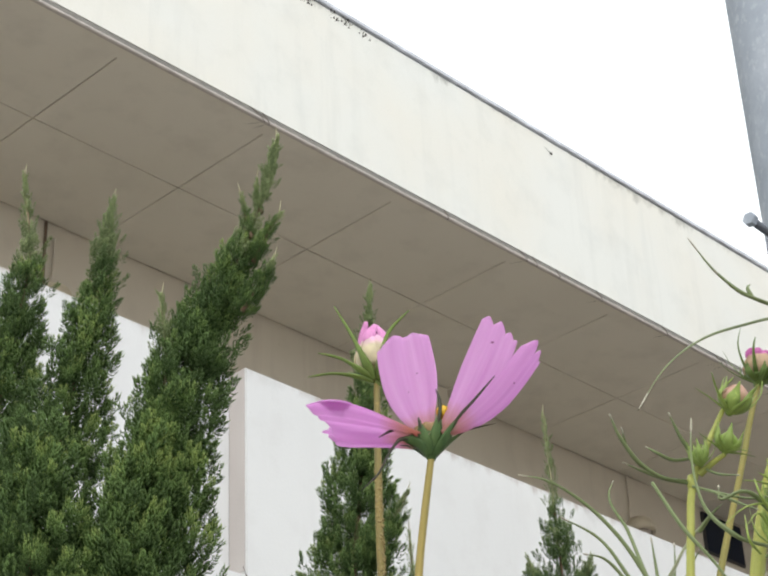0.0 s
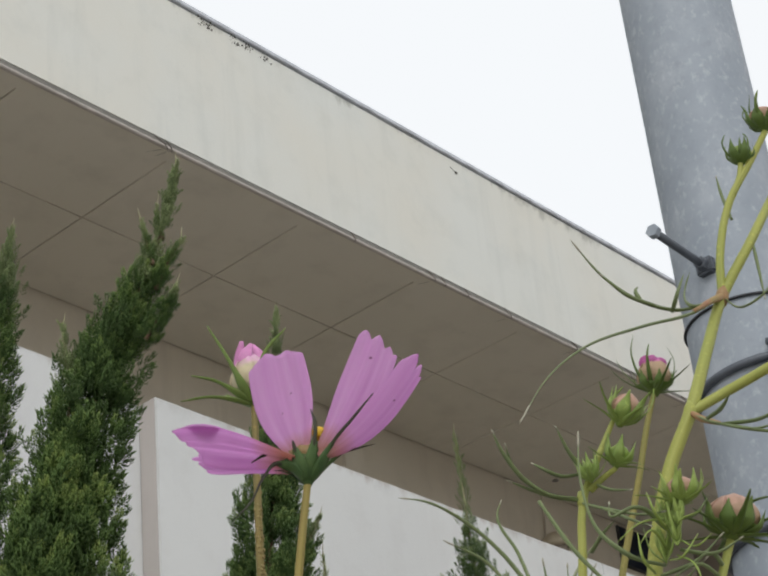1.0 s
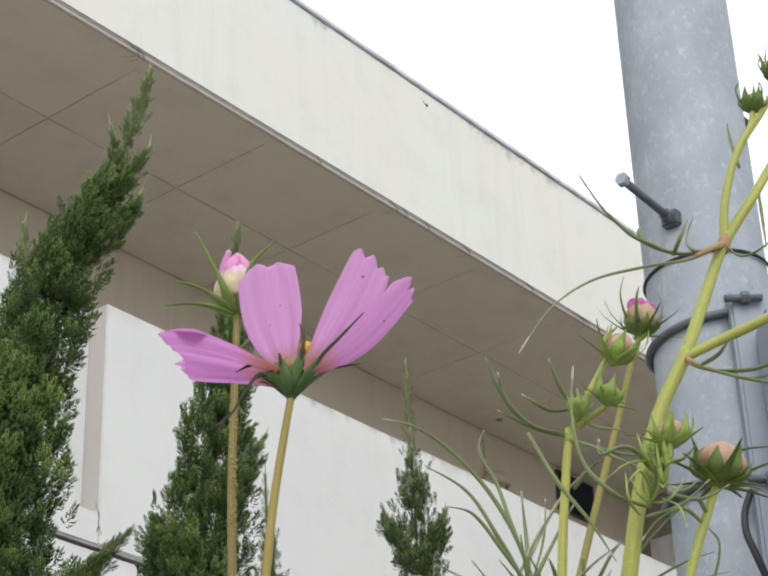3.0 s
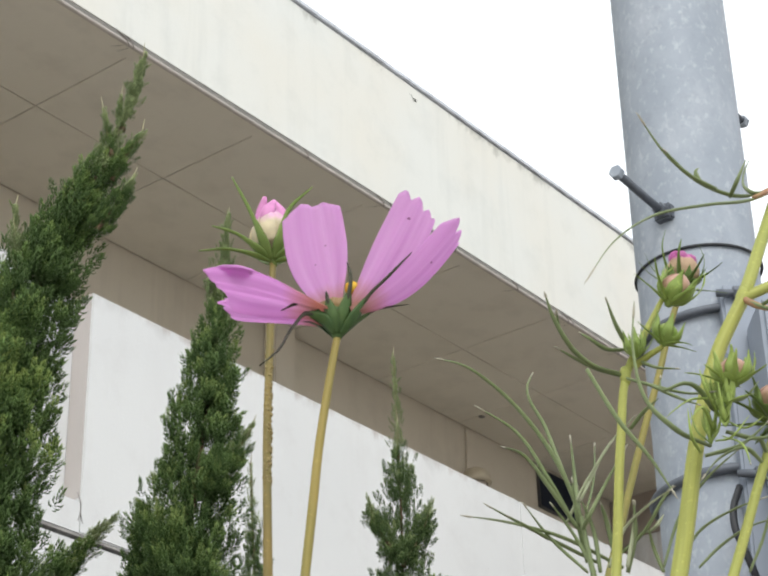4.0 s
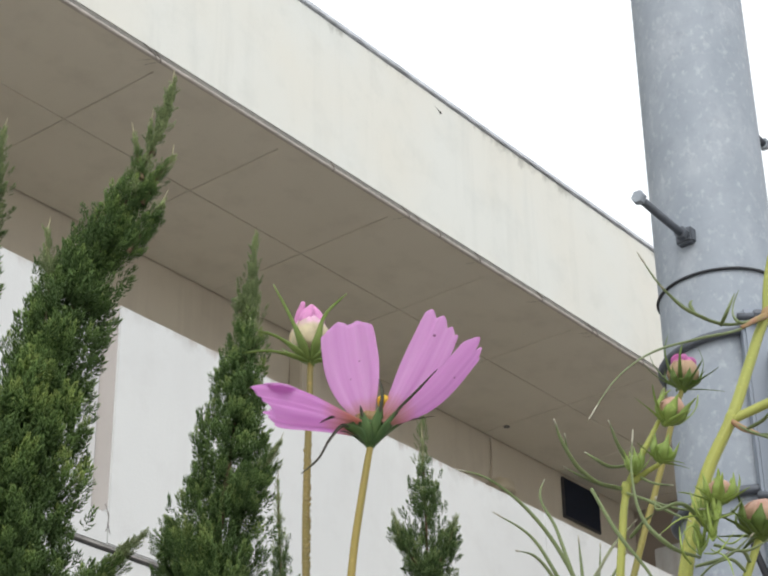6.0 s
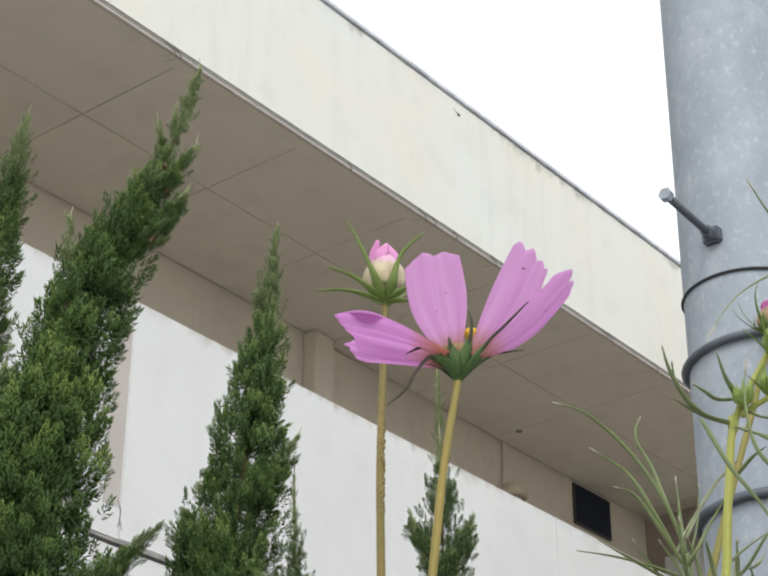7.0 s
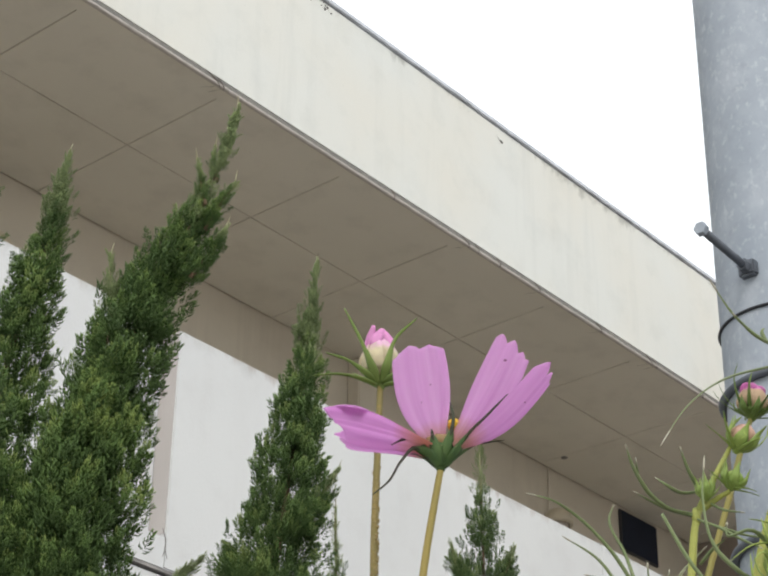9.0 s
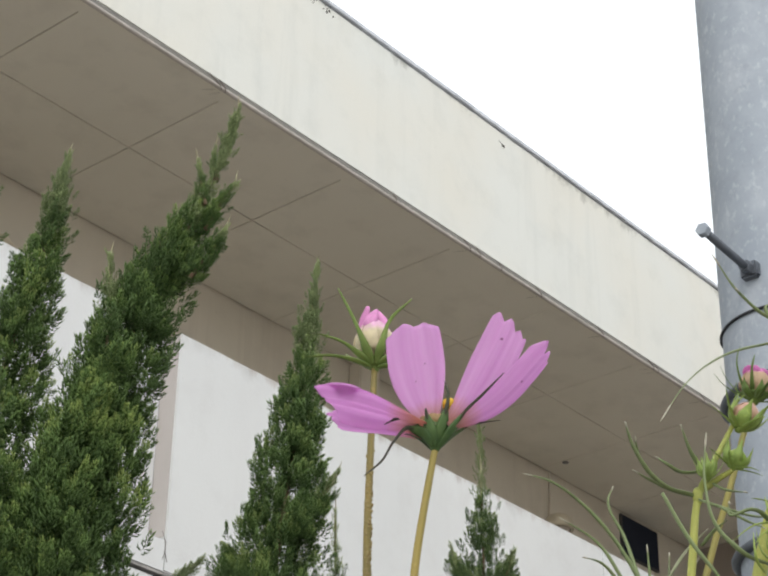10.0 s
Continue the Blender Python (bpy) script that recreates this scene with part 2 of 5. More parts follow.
def bud_mat(name, low, high, at):
    """Bud colour that turns from the cup's colour to that of the furled petals."""
    k = Mat(name, 0.5, spec=0.3)
    n = k.noise(420, 3, 0.5)
    z = k.axis(2, "Generated")
    f = k.grey(k.math("ADD", z, k.math("MULTIPLY", n, 0.18)), at, at + 0.16)
    c = k.mix(f, low, high)
    k.color(k.mix(k.grey(k.noise(230, 4, 0.65), 0.38, 0.66, 0, 0.75), c, tuple(v * 0.66 for v in low[:3]) + (1.0,)))
    k.bump(n, 0.3, 0.0006)
    k.thin(c, 0.2)
    return k.m


BUD_PEACH = bud_mat("peach_bud", rgb(0.50, 0.33, 0.22), rgb(0.58, 0.36, 0.28), 0.6)
BUD_PINK = bud_mat("pink_tipped_bud", rgb(0.70, 0.61, 0.41), rgb(0.78, 0.46, 0.66), 0.66)
BUD_MAGENTA = bud_mat("magenta_tipped_bud", rgb(0.52, 0.37, 0.24), rgb(0.58, 0.12, 0.42), 0.80)
BUD_GREEN = bud_mat("green_bud", rgb(0.25, 0.36, 0.07), rgb(0.33, 0.40, 0.12), 0.7)
FURLED = plain("furled_pink_petal", rgb(0.66, 0.25, 0.52), 0.55, 0, 0.35, 260.0)
FURLED_DEEP = plain("furled_magenta_petal", rgb(0.46, 0.10, 0.32), 0.55, 0, 0.35, 260.0)
YELLOW = plain("yellow_disc_florets", rgb(0.75, 0.47, 0.02), 0.6, 0, 0.4, 900.0)


def foliage(name, dark, mid, light):
    k = Mat(name, 0.55, spec=0.3)
    # paler young growth, with the crown's inner shade painted into the same value
    at = k.n.new("ShaderNodeAttribute")
    at.attribute_name = "young"
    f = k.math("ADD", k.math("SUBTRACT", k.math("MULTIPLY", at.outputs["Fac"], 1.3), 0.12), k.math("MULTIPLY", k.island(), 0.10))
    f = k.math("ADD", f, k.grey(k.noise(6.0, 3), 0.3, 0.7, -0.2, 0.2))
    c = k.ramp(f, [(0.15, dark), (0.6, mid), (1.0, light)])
    k.color(c)
    k.thin(c, 0.42)
    return k.m


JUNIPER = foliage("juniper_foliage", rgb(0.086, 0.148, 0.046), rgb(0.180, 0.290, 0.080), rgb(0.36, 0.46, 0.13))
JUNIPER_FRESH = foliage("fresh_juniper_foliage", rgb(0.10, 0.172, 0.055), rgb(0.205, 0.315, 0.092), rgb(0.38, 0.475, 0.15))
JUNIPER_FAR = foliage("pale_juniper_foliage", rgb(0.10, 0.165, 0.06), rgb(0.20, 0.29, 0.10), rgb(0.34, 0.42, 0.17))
SHOOT = plain("straw_shoot", rgb(0.36, 0.33, 0.19), 0.7, 0, 0.3, 80.0)
JUNIPER_TIP = foliage("young_juniper_foliage", rgb(0.20, 0.26, 0.11), rgb(0.34, 0.42, 0.19), rgb(0.45, 0.51, 0.26))

# ---------------------------------------------------------------- building helpers
HEAD = radians(39.0)


def spot(u, h, z):
    """A place given by metres to the right, metres ahead and height, as seen from the garden path."""
    return Vector((h * math.cos(HEAD) + u * math.sin(HEAD), h * math.sin(HEAD) - u * math.cos(HEAD), z))


def W(p):
    return spot(*p)


def empty(name, at, label, category, group="", kind=""):
    ob = new(name)
    ob.empty_display_size = 0.05
    ob.location = at
    return tagged(ob, label, category, group, kind)


def link_mesh(name, me, material, parent, label="", smooth=False, kind=""):
    me.materials.append(material)
    if smooth:
        me.polygons.foreach_set("use_smooth", [True] * len(me.polygons))
    ob = new(name, me)
    if parent is not None:
        ob.parent = parent
        bpy.context.view_layer.update()
        ob.matrix_parent_inverse = parent.matrix_world.inverted()
    if label or kind:
        tagged(ob, label, kind=kind)
    return ob


def part(name, bm, material, parent, label="", smooth=False, kind=""):
    """Links a bmesh as one mesh object under a thing or a part."""
    me = bpy.data.meshes.new(name)
    bmesh.ops.recalc_face_normals(bm, faces=bm.faces[:])
    bm.to_mesh(me)
    bm.free()
    return link_mesh(name, me, material, parent, label, smooth, kind)


def arrays(name, verts, faces, material, parent, label="", smooth=True, kind=""):
    """The same from arrays of vertices and triangles."""
    me = bpy.data.meshes.new(name)
    verts, faces = np.asarray(verts, np.float32), np.asarray(faces, np.int32)
    nf = len(faces)
    me.vertices.add(len(verts))
    me.vertices.foreach_set("co", verts.ravel())
    me.loops.add(nf * 3)
    me.loops.foreach_set("vertex_index", faces.ravel())
    me.polygons.add(nf)
    me.polygons.foreach_set("loop_start", np.arange(nf, dtype=np.int32) * 3)
    me.update(calc_edges=True)
    me.validate()
    return link_mesh(name, me, material, parent, label, smooth, kind)


def box(bm, x0, x1, y0, y1, z0, z1, bevel=0.0):
    vs = [bm.verts.new((x, y, z)) for x in (x0, x1) for y in (y0, y1) for z in (z0, z1)]
    fs = [bm.faces.new([vs[i] for i in q]) for q in ((0, 1, 3, 2), (4, 6, 7, 5), (0, 4, 5, 1), (2, 3, 7, 6), (0, 2, 6, 4), (1, 5, 7, 3))]
    if bevel:
        es = list({e for f in fs for e in f.edges})
        bmesh.ops.bevel(bm, geom=es, offset=bevel, segments=2, affect="EDGES")
    return bm


def block(name, x0, x1, y0, y1, z0, z1, material, parent, label="", bevel=0.006, kind=""):
    return part(name, box(bmesh.new(), x0, x1, y0, y1, z0, z1, bevel), material, parent, label, kind=kind)


def curve_points(pts, n):
    """A smooth line through a few places."""
    pts = [Vector(p) for p in pts]
    out, m = [], len(pts)
    gap = [max((b - a).length, 1e-6) for a, b in zip(pts, pts[1:])]
    way = []
    for i in range(m):
        j, k = max(i - 1, 0), min(i, m - 2)
        a, b = (pts[j + 1] - pts[j]) / gap[j], (pts[k + 1] - pts[k]) / gap[k]
        way.append((a * gap[k] + b * gap[j]) / (gap[j] + gap[k]))
    for i in range(m - 1):
        p, q, u, v = pts[i], pts[i + 1], way[i] * gap[i], way[i + 1] * gap[i]
        for k in range(n):
            t = k / n
            out.append(p * (2 * t ** 3 - 3 * t * t + 1) + u * (t ** 3 - 2 * t * t + t) + q * (3 * t * t - 2 * t ** 3) + v * (t ** 3 - t * t))
    out.append(pts[-1])
    return out


def tube(bm, pts, radii, sides=8, n=6, ridge=0.0, flat=1.0, jitter=0.0, wrap=False):
    """A round, tapered tube along a smooth line; radii runs over the whole length."""
    line = curve_points(pts, n) if n > 1 else [Vector(p) for p in pts]
    m = len(line)
    rings, side = [], None
    uv = bm.loops.layers.uv.verify() if wrap else None
    for i, p in enumerate(line):
        tan = (line[min(i + 1, m - 1)] - line[max(i - 1, 0)]).normalized()
        if side is None:
            side = tan.cross(Vector((0.31, 0.2, 0.93))).normalized()
        side = (side - tan * side.dot(tan)).normalized()
        up = tan.cross(side)
        f = i / (m - 1) * (len(radii) - 1)
        k = min(int(f), len(radii) - 2)
        r = radii[k] + (radii[k + 1] - radii[k]) * (f - k)
        ring = []
        for j in range(sides):
            a = 2 * math.pi * j / sides
            rr = r * (1 + ridge * (j % 2) + (random.uniform(-jitter, jitter) if jitter else 0))
            ring.append(bm.verts.new(p + (side * math.cos(a) + up * math.sin(a) * flat) * rr))
        rings.append(ring)
    far = 0.0
    for i, (a, b) in enumerate(zip(rings, rings[1:])):
        step = (line[i + 1] - line[i]).length
        for j in range(sides):
            f = bm.faces.new((a[j], a[(j + 1) % sides], b[(j + 1) % sides], b[j]))
            if wrap:
                for lp, at in zip(f.loops, ((j, far), (j + 1, far), (j + 1, far + step), (j, far + step))):
                    lp[uv].uv = (at[0] / sides, at[1] * 100)
        far += step
    bm.faces.new(rings[0][::-1])
    bm.faces.new(rings[-1])
    return bm


def blade(bm, pts, widths, out, thick=0.22, n=6):
    """A leaf-like blade along a smooth line: half-widths over its length, a raised midrib towards out."""
    line = curve_points(pts, n)
    m, out, rings = len(line), Vector(out), []
    for i, p in enumerate(line):
        tan = (line[min(i + 1, m - 1)] - line[max(i - 1, 0)]).normalized()
        side = tan.cross(out).normalized()
        face = side.cross(tan)
        f = i / (m - 1) * (len(widths) - 1)
        k = min(int(f), len(widths) - 2)
        w = widths[k] + (widths[k + 1] - widths[k]) * (f - k)
        rings.append([bm.verts.new(p + side * (w * a) + face * (w * b)) for a, b in ((-1, 0), (-0.5, thick * 0.5), (0, thick), (0.5, thick * 0.5), (1, 0), (0, -thick * 0.5))])
    for a, b in zip(rings, rings[1:]):
        for j in range(6):
            bm.faces.new((a[j], a[(j + 1) % 6], b[(j + 1) % 6], b[j]))
    bm.faces.new(rings[0][::-1])
    bm.faces.new(rings[-1])
    return bm


def lathe(bm, profile, m, sides=16, ribs=0, depth=0.0):
    """Turns (radius, height) pairs about the z axis of the pose m, with optional ribs."""
    rings = []
    for r, z in profile:
        ring = []
        for j in range(sides):
            a = 2 * math.pi * j / sides
            k = r * (1 + depth * math.cos(ribs * a))
            ring.append(bm.verts.new(m @ Vector((k * math.cos(a), k * math.sin(a), z))))
        rings.append(ring)
    for a, b in zip(rings, rings[1:]):
        for j in range(sides):
            bm.faces.new((a[j], a[(j + 1) % sides], b[(j + 1) % sides], b[j]))
    bm.faces.new(rings[0][::-1])
    bm.faces.new(rings[-1])
    return bm


def upright(at, axis):
    """A pose at a place whose z axis points along axis."""
    return Matrix.Translation(at) @ Vector(axis).to_track_quat("Z", "Y").to_matrix().to_4x4()


# ---------------------------------------------------------------- ground
bm = bmesh.new()
bmesh.ops.create_grid(bm, x_segments=40, y_segments=40, size=400)
ground = part("ground", bm, CONCRETE, None, "worn grey concrete yard reaching the horizon", kind="structure")
tagged(ground, category="ground")
# dark sheet out of view, added to dim the bounce on the right soffit
bm = bmesh.new()
box(bm, 6.2, 60.0, -60.0, 5.2, -0.05, 0.012)
road = part("road", bm, DARK_GROUND, None, "unseen dark ground added to weaken light bounced onto the soffit", kind="structure")
tagged(road, category="road")
bm = bmesh.new()
box(bm, -0.6, 4.2, -0.9, 3.9, -0.1, 0.10, 0.03)
for v in bm.verts:
    if v.co.z > 0.05:
        v.co.z += noise.noise(v.co * 2) * 0.02
bed = part("flower_bed", bm, SOIL, None, "brown garden soil of the planting bed", kind="structure")
tagged(bed, category="soil")

# ---------------------------------------------------------------- building
YF, YW, ZS, ZT, ZP, YJ = 5.397, 6.853, 6.634, 7.611, 5.229, 6.135
X0, X1, XE = -3.0, 19.0, 11.62
building = empty("building", (8.0, 7.0, 0.0), "white two-storey building with a deep flat eave and balcony", "building", kind="structure")

# eave beam in cast lengths
bm = bmesh.new()
box(bm, X0, X1, YF, YF + 0.22, ZS + 0.03, ZT - 0.028, 0.008)
part("fascia", bm, FASCIA, building, "weathered cream-white eave beam with grey rain streaks")
bm = bmesh.new()
box(bm, X0, X1, YF - 0.012, YF + 0.26, ZT - 0.026, ZT + 0.006, 0.005)
part("coping", bm, COPING, building, "grey metal roof edge strip")
block("roof", X0, X1, YF + 0.262, YW + 6.0, ZT - 0.25, ZT - 0.02, CONCRETE, building)
# two-step trim where the beam meets the soffit
block("soffit_trim", X0, X1, YF - 0.004, YF + 0.030, ZS + 0.005, ZS + 0.0295, DRIP_EDGE, building, "grey-brown drip strip under the eave beam", 0.003)
block("soffit_trim", X0, X1, YF - 0.010, YF + 0.013, ZS - 0.014, ZS + 0.0045, TRIM_PALE, building, "pale bead along the soffit edge", 0.004)

# soffit boards with open joints, in one mesh
bm = bmesh.new()
JX, STEP, GAP = 5.091, 0.91, 0.0042
for row, (y0, y1) in enumerate(((YF + 0.047, YJ - GAP), (YJ + GAP, YW - 0.020))):
    for k in range(-9, 16):
        x0, x1 = JX + k * STEP, JX + (k + 1) * STEP
        box(bm, x0 + GAP * 0.8, x1 - GAP * 0.8, y0, y1, ZS, ZS + 0.012)
box(bm, X0, X1, YF + 0.047, YW, ZS + 0.0125, ZS + 0.05)
part("ceiling", bm, SOFFIT, building, "beige painted soffit boards with dark open joints")
block("front_batten", X0, X1, YF + 0.014, YF + 0.090, ZS - 0.006, ZS - 0.001, SOFFIT, building, bevel=0.001)

# balcony back wall, end wall, pilaster and floor
block("back_wall", X0, XE + 3, YW, YW + 0.2, 4.1, ZS + 0.2, BACKWALL, building, "beige painted balcony wall")
block("pilaster", 7.62, 7.81, YW - 0.10, YW, 4.1, ZS - 0.003, BACKWALL, building, "shallow beige pilaster", 0.008)
# the end wall's brown carries the dimness of this corner
block("end_wall", XE, XE + 0.2, YF + 0.20, YW, 4.1, ZS, SHADE_BROWN, building, "balcony end wall, coloured dull brown for the shade there")
# out of view, added to keep light off the soffit's far end
block("added_shade_wall", XE, XE + 0.2, YF - 8.0, YF - 0.02, 0.0, ZT, SHADE_BROWN, building, "unseen dull brown wall added to shade the far soffit")
block("balcony_floor", X0, XE, YF + 0.16, YW, 3.95, 4.1, CONCRETE, building)

# parapet with a vertical slot
SL0, SL1, SB = 4.52, 4.887, 4.265
block("parapet_panel", X0, SL0, YF, YF + 0.15, 4.11, ZP, PARAPET, building, "white painted balcony parapet")
block("parapet_panel", SL1, 8.168, YF, YF + 0.15, 4.11, ZP, PARAPET, building, "white painted balcony parapet")
block("parapet_panel", 8.171, XE + 3, YF, YF + 0.15, 4.11, ZP, PARAPET, building, "white painted balcony parapet with rusty streaks")
block("slot_back", SL0, SL1, YF + 0.105, YF + 0.148, SB - 0.1, ZP - 0.004, PARAPET, building)
# the slot side's shade is put into its darker colour
block("slot_cheek", SL1 - 0.004, SL1 - 0.001, YF + 0.004, YF + 0.105, SB, ZP - 0.006, CHEEK, building, "slot side in grey-pink, darkened for its shade", 0.001)
bm = box(bmesh.new(), SL0, SL1, YF, YF + 0.11, 4.11, SB)
for v in bm.verts:
    if v.co.z > 4.2 and v.co.y < YF + 0.05:
        v.co.z -= 0.02
part("slot_sill", bm, PARAPET, building, "sloping white slot sill")
block("ledge", X0, XE + 3, YF - 0.005, YF + 0.15, 4.091, 4.103, LEDGE, building, "dark stained drip ledge under the parapet", 0.001)
block("lower_wall", X0, XE + 3, YF + 0.004, YF + 0.2, 0.0, 4.08, PARAPET, building, "plain white lower wall")
block("far_block", XE + 3, XE + 3.2, YF + 0.2, YW + 0.2, 0.0, ZS, PARAPET, building)

# balcony window
window = block("window", 10.612, 11.098, YW - 0.022, YW - 0.001, 6.295, 6.612, FRAME_METAL, building, "dark window high on the balcony wall", 0.004)
block("pane", 10.626, 11.084, YW - 0.026, YW - 0.023, 6.309, 6.600, GLASS_DARK, window, bevel=0.0)

# far balcony corner: low return wall
block("return_wall", XE - 0.07, XE - 0.003, YF + 0.152, 6.66, 4.1, 6.265, PARAPET, building, "light painted low return wall")

# moss and dirt clumps in the beam's lower edge
random.seed(11)
for x, w in ((4.97, 0.10), (5.02, 0.05), (6.32, 0.03), (6.95, 0.07), (7.05, 0.04), (7.25, 0.03), (7.62, 0.06), (8.25, 0.06), (8.8, 0.07), (8.86, 0.05), (9.4, 0.05)):
    bm = tube(bmesh.new(), [(x - 0.5 * w, YF - 0.006, ZS + 0.034), (x - 0.2 * w, YF - 0.006, ZS + 0.022), (x + 0.2 * w, YF - 0.011, ZS + 0.002), (x + 0.4 * w, YF - 0.008, ZS - 0.0135), (x + 0.5 * w, YF + 0.006, ZS - 0.0145)], [0.0008, 0.0025, 0.0035, 0.0022, 0.0008], 6, 4, jitter=0.5)
    if w > 0.045:
        tube(bm, [(x + 0.4 * w, YF + 0.016, ZS - 0.006), (x + 0.2 * w, YF + 0.045, ZS - 0.006), (x - 0.1 * w, YF + 0.086, ZS - 0.006)], [0.0004, 0.0013, 0.0003], 6, 4, jitter=0.4)
    part("dirt_crack", bm, DIRT, building)
for k in range(18):
    x = random.choice((5.25, 5.45, 5.6, 5.7)) + random.uniform(-0.12, 0.12)
    bm = bmesh.new()
    for j in range(5):
        bmesh.ops.create_icosphere(bm, subdivisions=1, radius=random.uniform(0.002, 0.0055), matrix=Matrix.Translation(
            (x + random.uniform(-0.03, 0.03), YF - 0.002, ZT - 0.025 - random.uniform(0.0, 0.06))))
    part("moss_clump", bm, MOSS, building)
bm = tube(bmesh.new(), [(4.867, YF - 0.001, 4.281), (4.887, YF - 0.001, 4.239), (4.888, YF - 0.001, 4.195), (4.878, YF - 0.001, 4.160)], [0.0015, 0.0032, 0.0026, 0.0012], 6, 5, jitter=0.5)
tube(bm, [(4.888, YF - 0.001, 4.197), (4.897, YF - 0.001, 4.175), (4.905, YF - 0.001, 4.153)], [0.0015, 0.0024, 0.001], 6, 4, jitter=0.5)
part("wall_crack", bm, TRIM_DARK, building, "forked crack below the slot")
bm = bmesh.new()
for dx, dz, r in ((0, 0, 0.0085), (0.010, -0.003, 0.0055), (-0.014, 0.005, 0.0045), (-0.026, 0.010, 0.0032), (-0.036, 0.015, 0.0026), (-0.046, 0.017, 0.0022)):
    bmesh.ops.create_icosphere(bm, subdivisions=1, radius=r, matrix=Matrix.Translation((7.305 + dx, YF - 0.002, 7.492 + dz)))
part("lichen_spot", bm, MOSS, building)

# wall lamp with its pipe, and a soffit anchor
lamp = empty("wall_lamp", (9.66, YW, 6.13), "aged beige dome lamp on the balcony wall", "lamp")
M = pose(9.66, YW - 0.13, 6.15)
bm = bmesh.new()
lathe(bm, [(0.104, 0.0), (0.107, 0.025), (0.098, 0.06), (0.077, 0.09), (0.042, 0.108), (0.012, 0.113)], M, 24)
part("shade", bm, LAMP_SHELL, lamp, smooth=True)
bm = bmesh.new()
lathe(bm, [(0.03, -0.075), (0.06, -0.062), (0.075, -0.025), (0.08, -0.001)], M, 20)
part("lens", bm, LAMP_LENS, lamp, smooth=True)
block("bracket", 9.62, 9.70, YW - 0.10, YW, 6.17, 6.24, LAMP_SHELL, lamp)
bm = tube(bmesh.new(), [(9.735, YW - 0.014, ZS - 0.003), (9.735, YW - 0.014, 6.45), (9.69, YW - 0.03, 6.22)], [0.008, 0.008], 8, 4)
part("conduit", bm, BACKWALL, lamp, smooth=True)
bm = lathe(bmesh.new(), [(0.016, -0.007), (0.022, -0.005), (0.024, -0.001)], pose(9.665, 6.654, ZS), 14)
anchor = part("ceiling_sensor", bm, TRIM_DARK, None, "small flat grey-brown fitting under the soffit", smooth=True)
tagged(anchor, category="sensor")
# a dark pipe and a second lamp further along the balcony
copy_thing(lamp, Matrix.Translation((4.871 - 0.1, YW, 6.05)))
bm = tube(bmesh.new(), [(4.786, YW - 0.012, ZS - 0.002), (4.786, YW - 0.012, 4.12)], [0.009, 0.009], 10, 2)
pipe = part("drain_pipe", bm, RUST, None, "thin rusty brown pipe down the balcony wall", smooth=True)
tagged(pipe, category="pipe")

# ---------------------------------------------------------------- steel pole
PX, PY, PR = 2.713, 1.383, 0.110
pole = empty("utility_pole", (PX, PY, 0), "weathered grey galvanised steel pole with step bolts", "pole")
bm = bmesh.new()
lathe(bm, [(PR * 1.06, 0.0), (PR * 1.03, 1.5), (PR, 3.0), (PR * 0.95, 5.5), (PR * 0.90, 9.0), (PR * 0.5, 9.03)], pose(PX, PY, 0), 64)
part("shaft", bm, GALV, pole, smooth=True)


def step_bolt(z, way):
    """A hexagon-headed step bolt in its welded socket."""
    base = Vector((PX, PY, z)) + Vector(way) * (PR - 0.012)
    m = upright(base, way)
    bm = bmesh.new()
    lathe(bm, [(0.0074, 0.0), (0.0074, 0.185)], m, 14)
    bolt = part("step_bolt", bm, STEEL_DARK, pole, "dark steel step bolt", True)
    bm = lathe(bmesh.new(), [(0.0118, 0.183), (0.0132, 0.186), (0.0132, 0.194), (0.0116, 0.197)], m, 6)
    part("bolt_head", bm, GALV, bolt, "worn grey hexagon head")
    bm = lathe(bmesh.new(), [(0.0118, 0.026), (0.0128, 0.029), (0.0128, 0.038), (0.0115, 0.041)], m, 6)
    part("nut", bm, STEEL_DARK, bolt)
    bm = box(bmesh.new(), -0.017, 0.017, -0.016, 0.016, 0.0, 0.027, 0.004)
    bmesh.ops.transform(bm, matrix=m, verts=bm.verts[:])
    part("socket", bm, STEEL_DARK, bolt)


step_bolt(3.057, (-0.998, -0.05, 0))
step_bolt(3.46, (1.0, 0.017, 0))
step_bolt(3.86, (-0.998, -0.05, 0))
step_bolt(2.66, (1.0, 0.017, 0))


def hoop(name, z, rod, gap, label, slant=0.0, material=None):
    pts = []
    for k in range(25):
        a = 2 * math.pi * k / 24
        r = PR * 1.0 + rod * 0.8 + gap * (0.5 - 0.5 * math.cos(a - radians(150)))
        pts.append((PX + r * math.cos(a), PY + r * math.sin(a), z + slant + slant * math.cos(a - radians(285))))
    return part(name, tube(bmesh.new(), pts, [rod, rod], 10, 2), material or STEEL_DARK, pole, label, True)


hoop("wire_tie", 2.975, 0.0028, 0.003, "thin black wire tie", 0.004, RUBBER)
hoop("clamp_band", 2.835, 0.0078, 0.008, "thick dark steel clamp hoop", 0.012)
hoop("clamp_band", 2.542, 0.009, 0.008, "thick dark steel clamp hoop", 0.009)

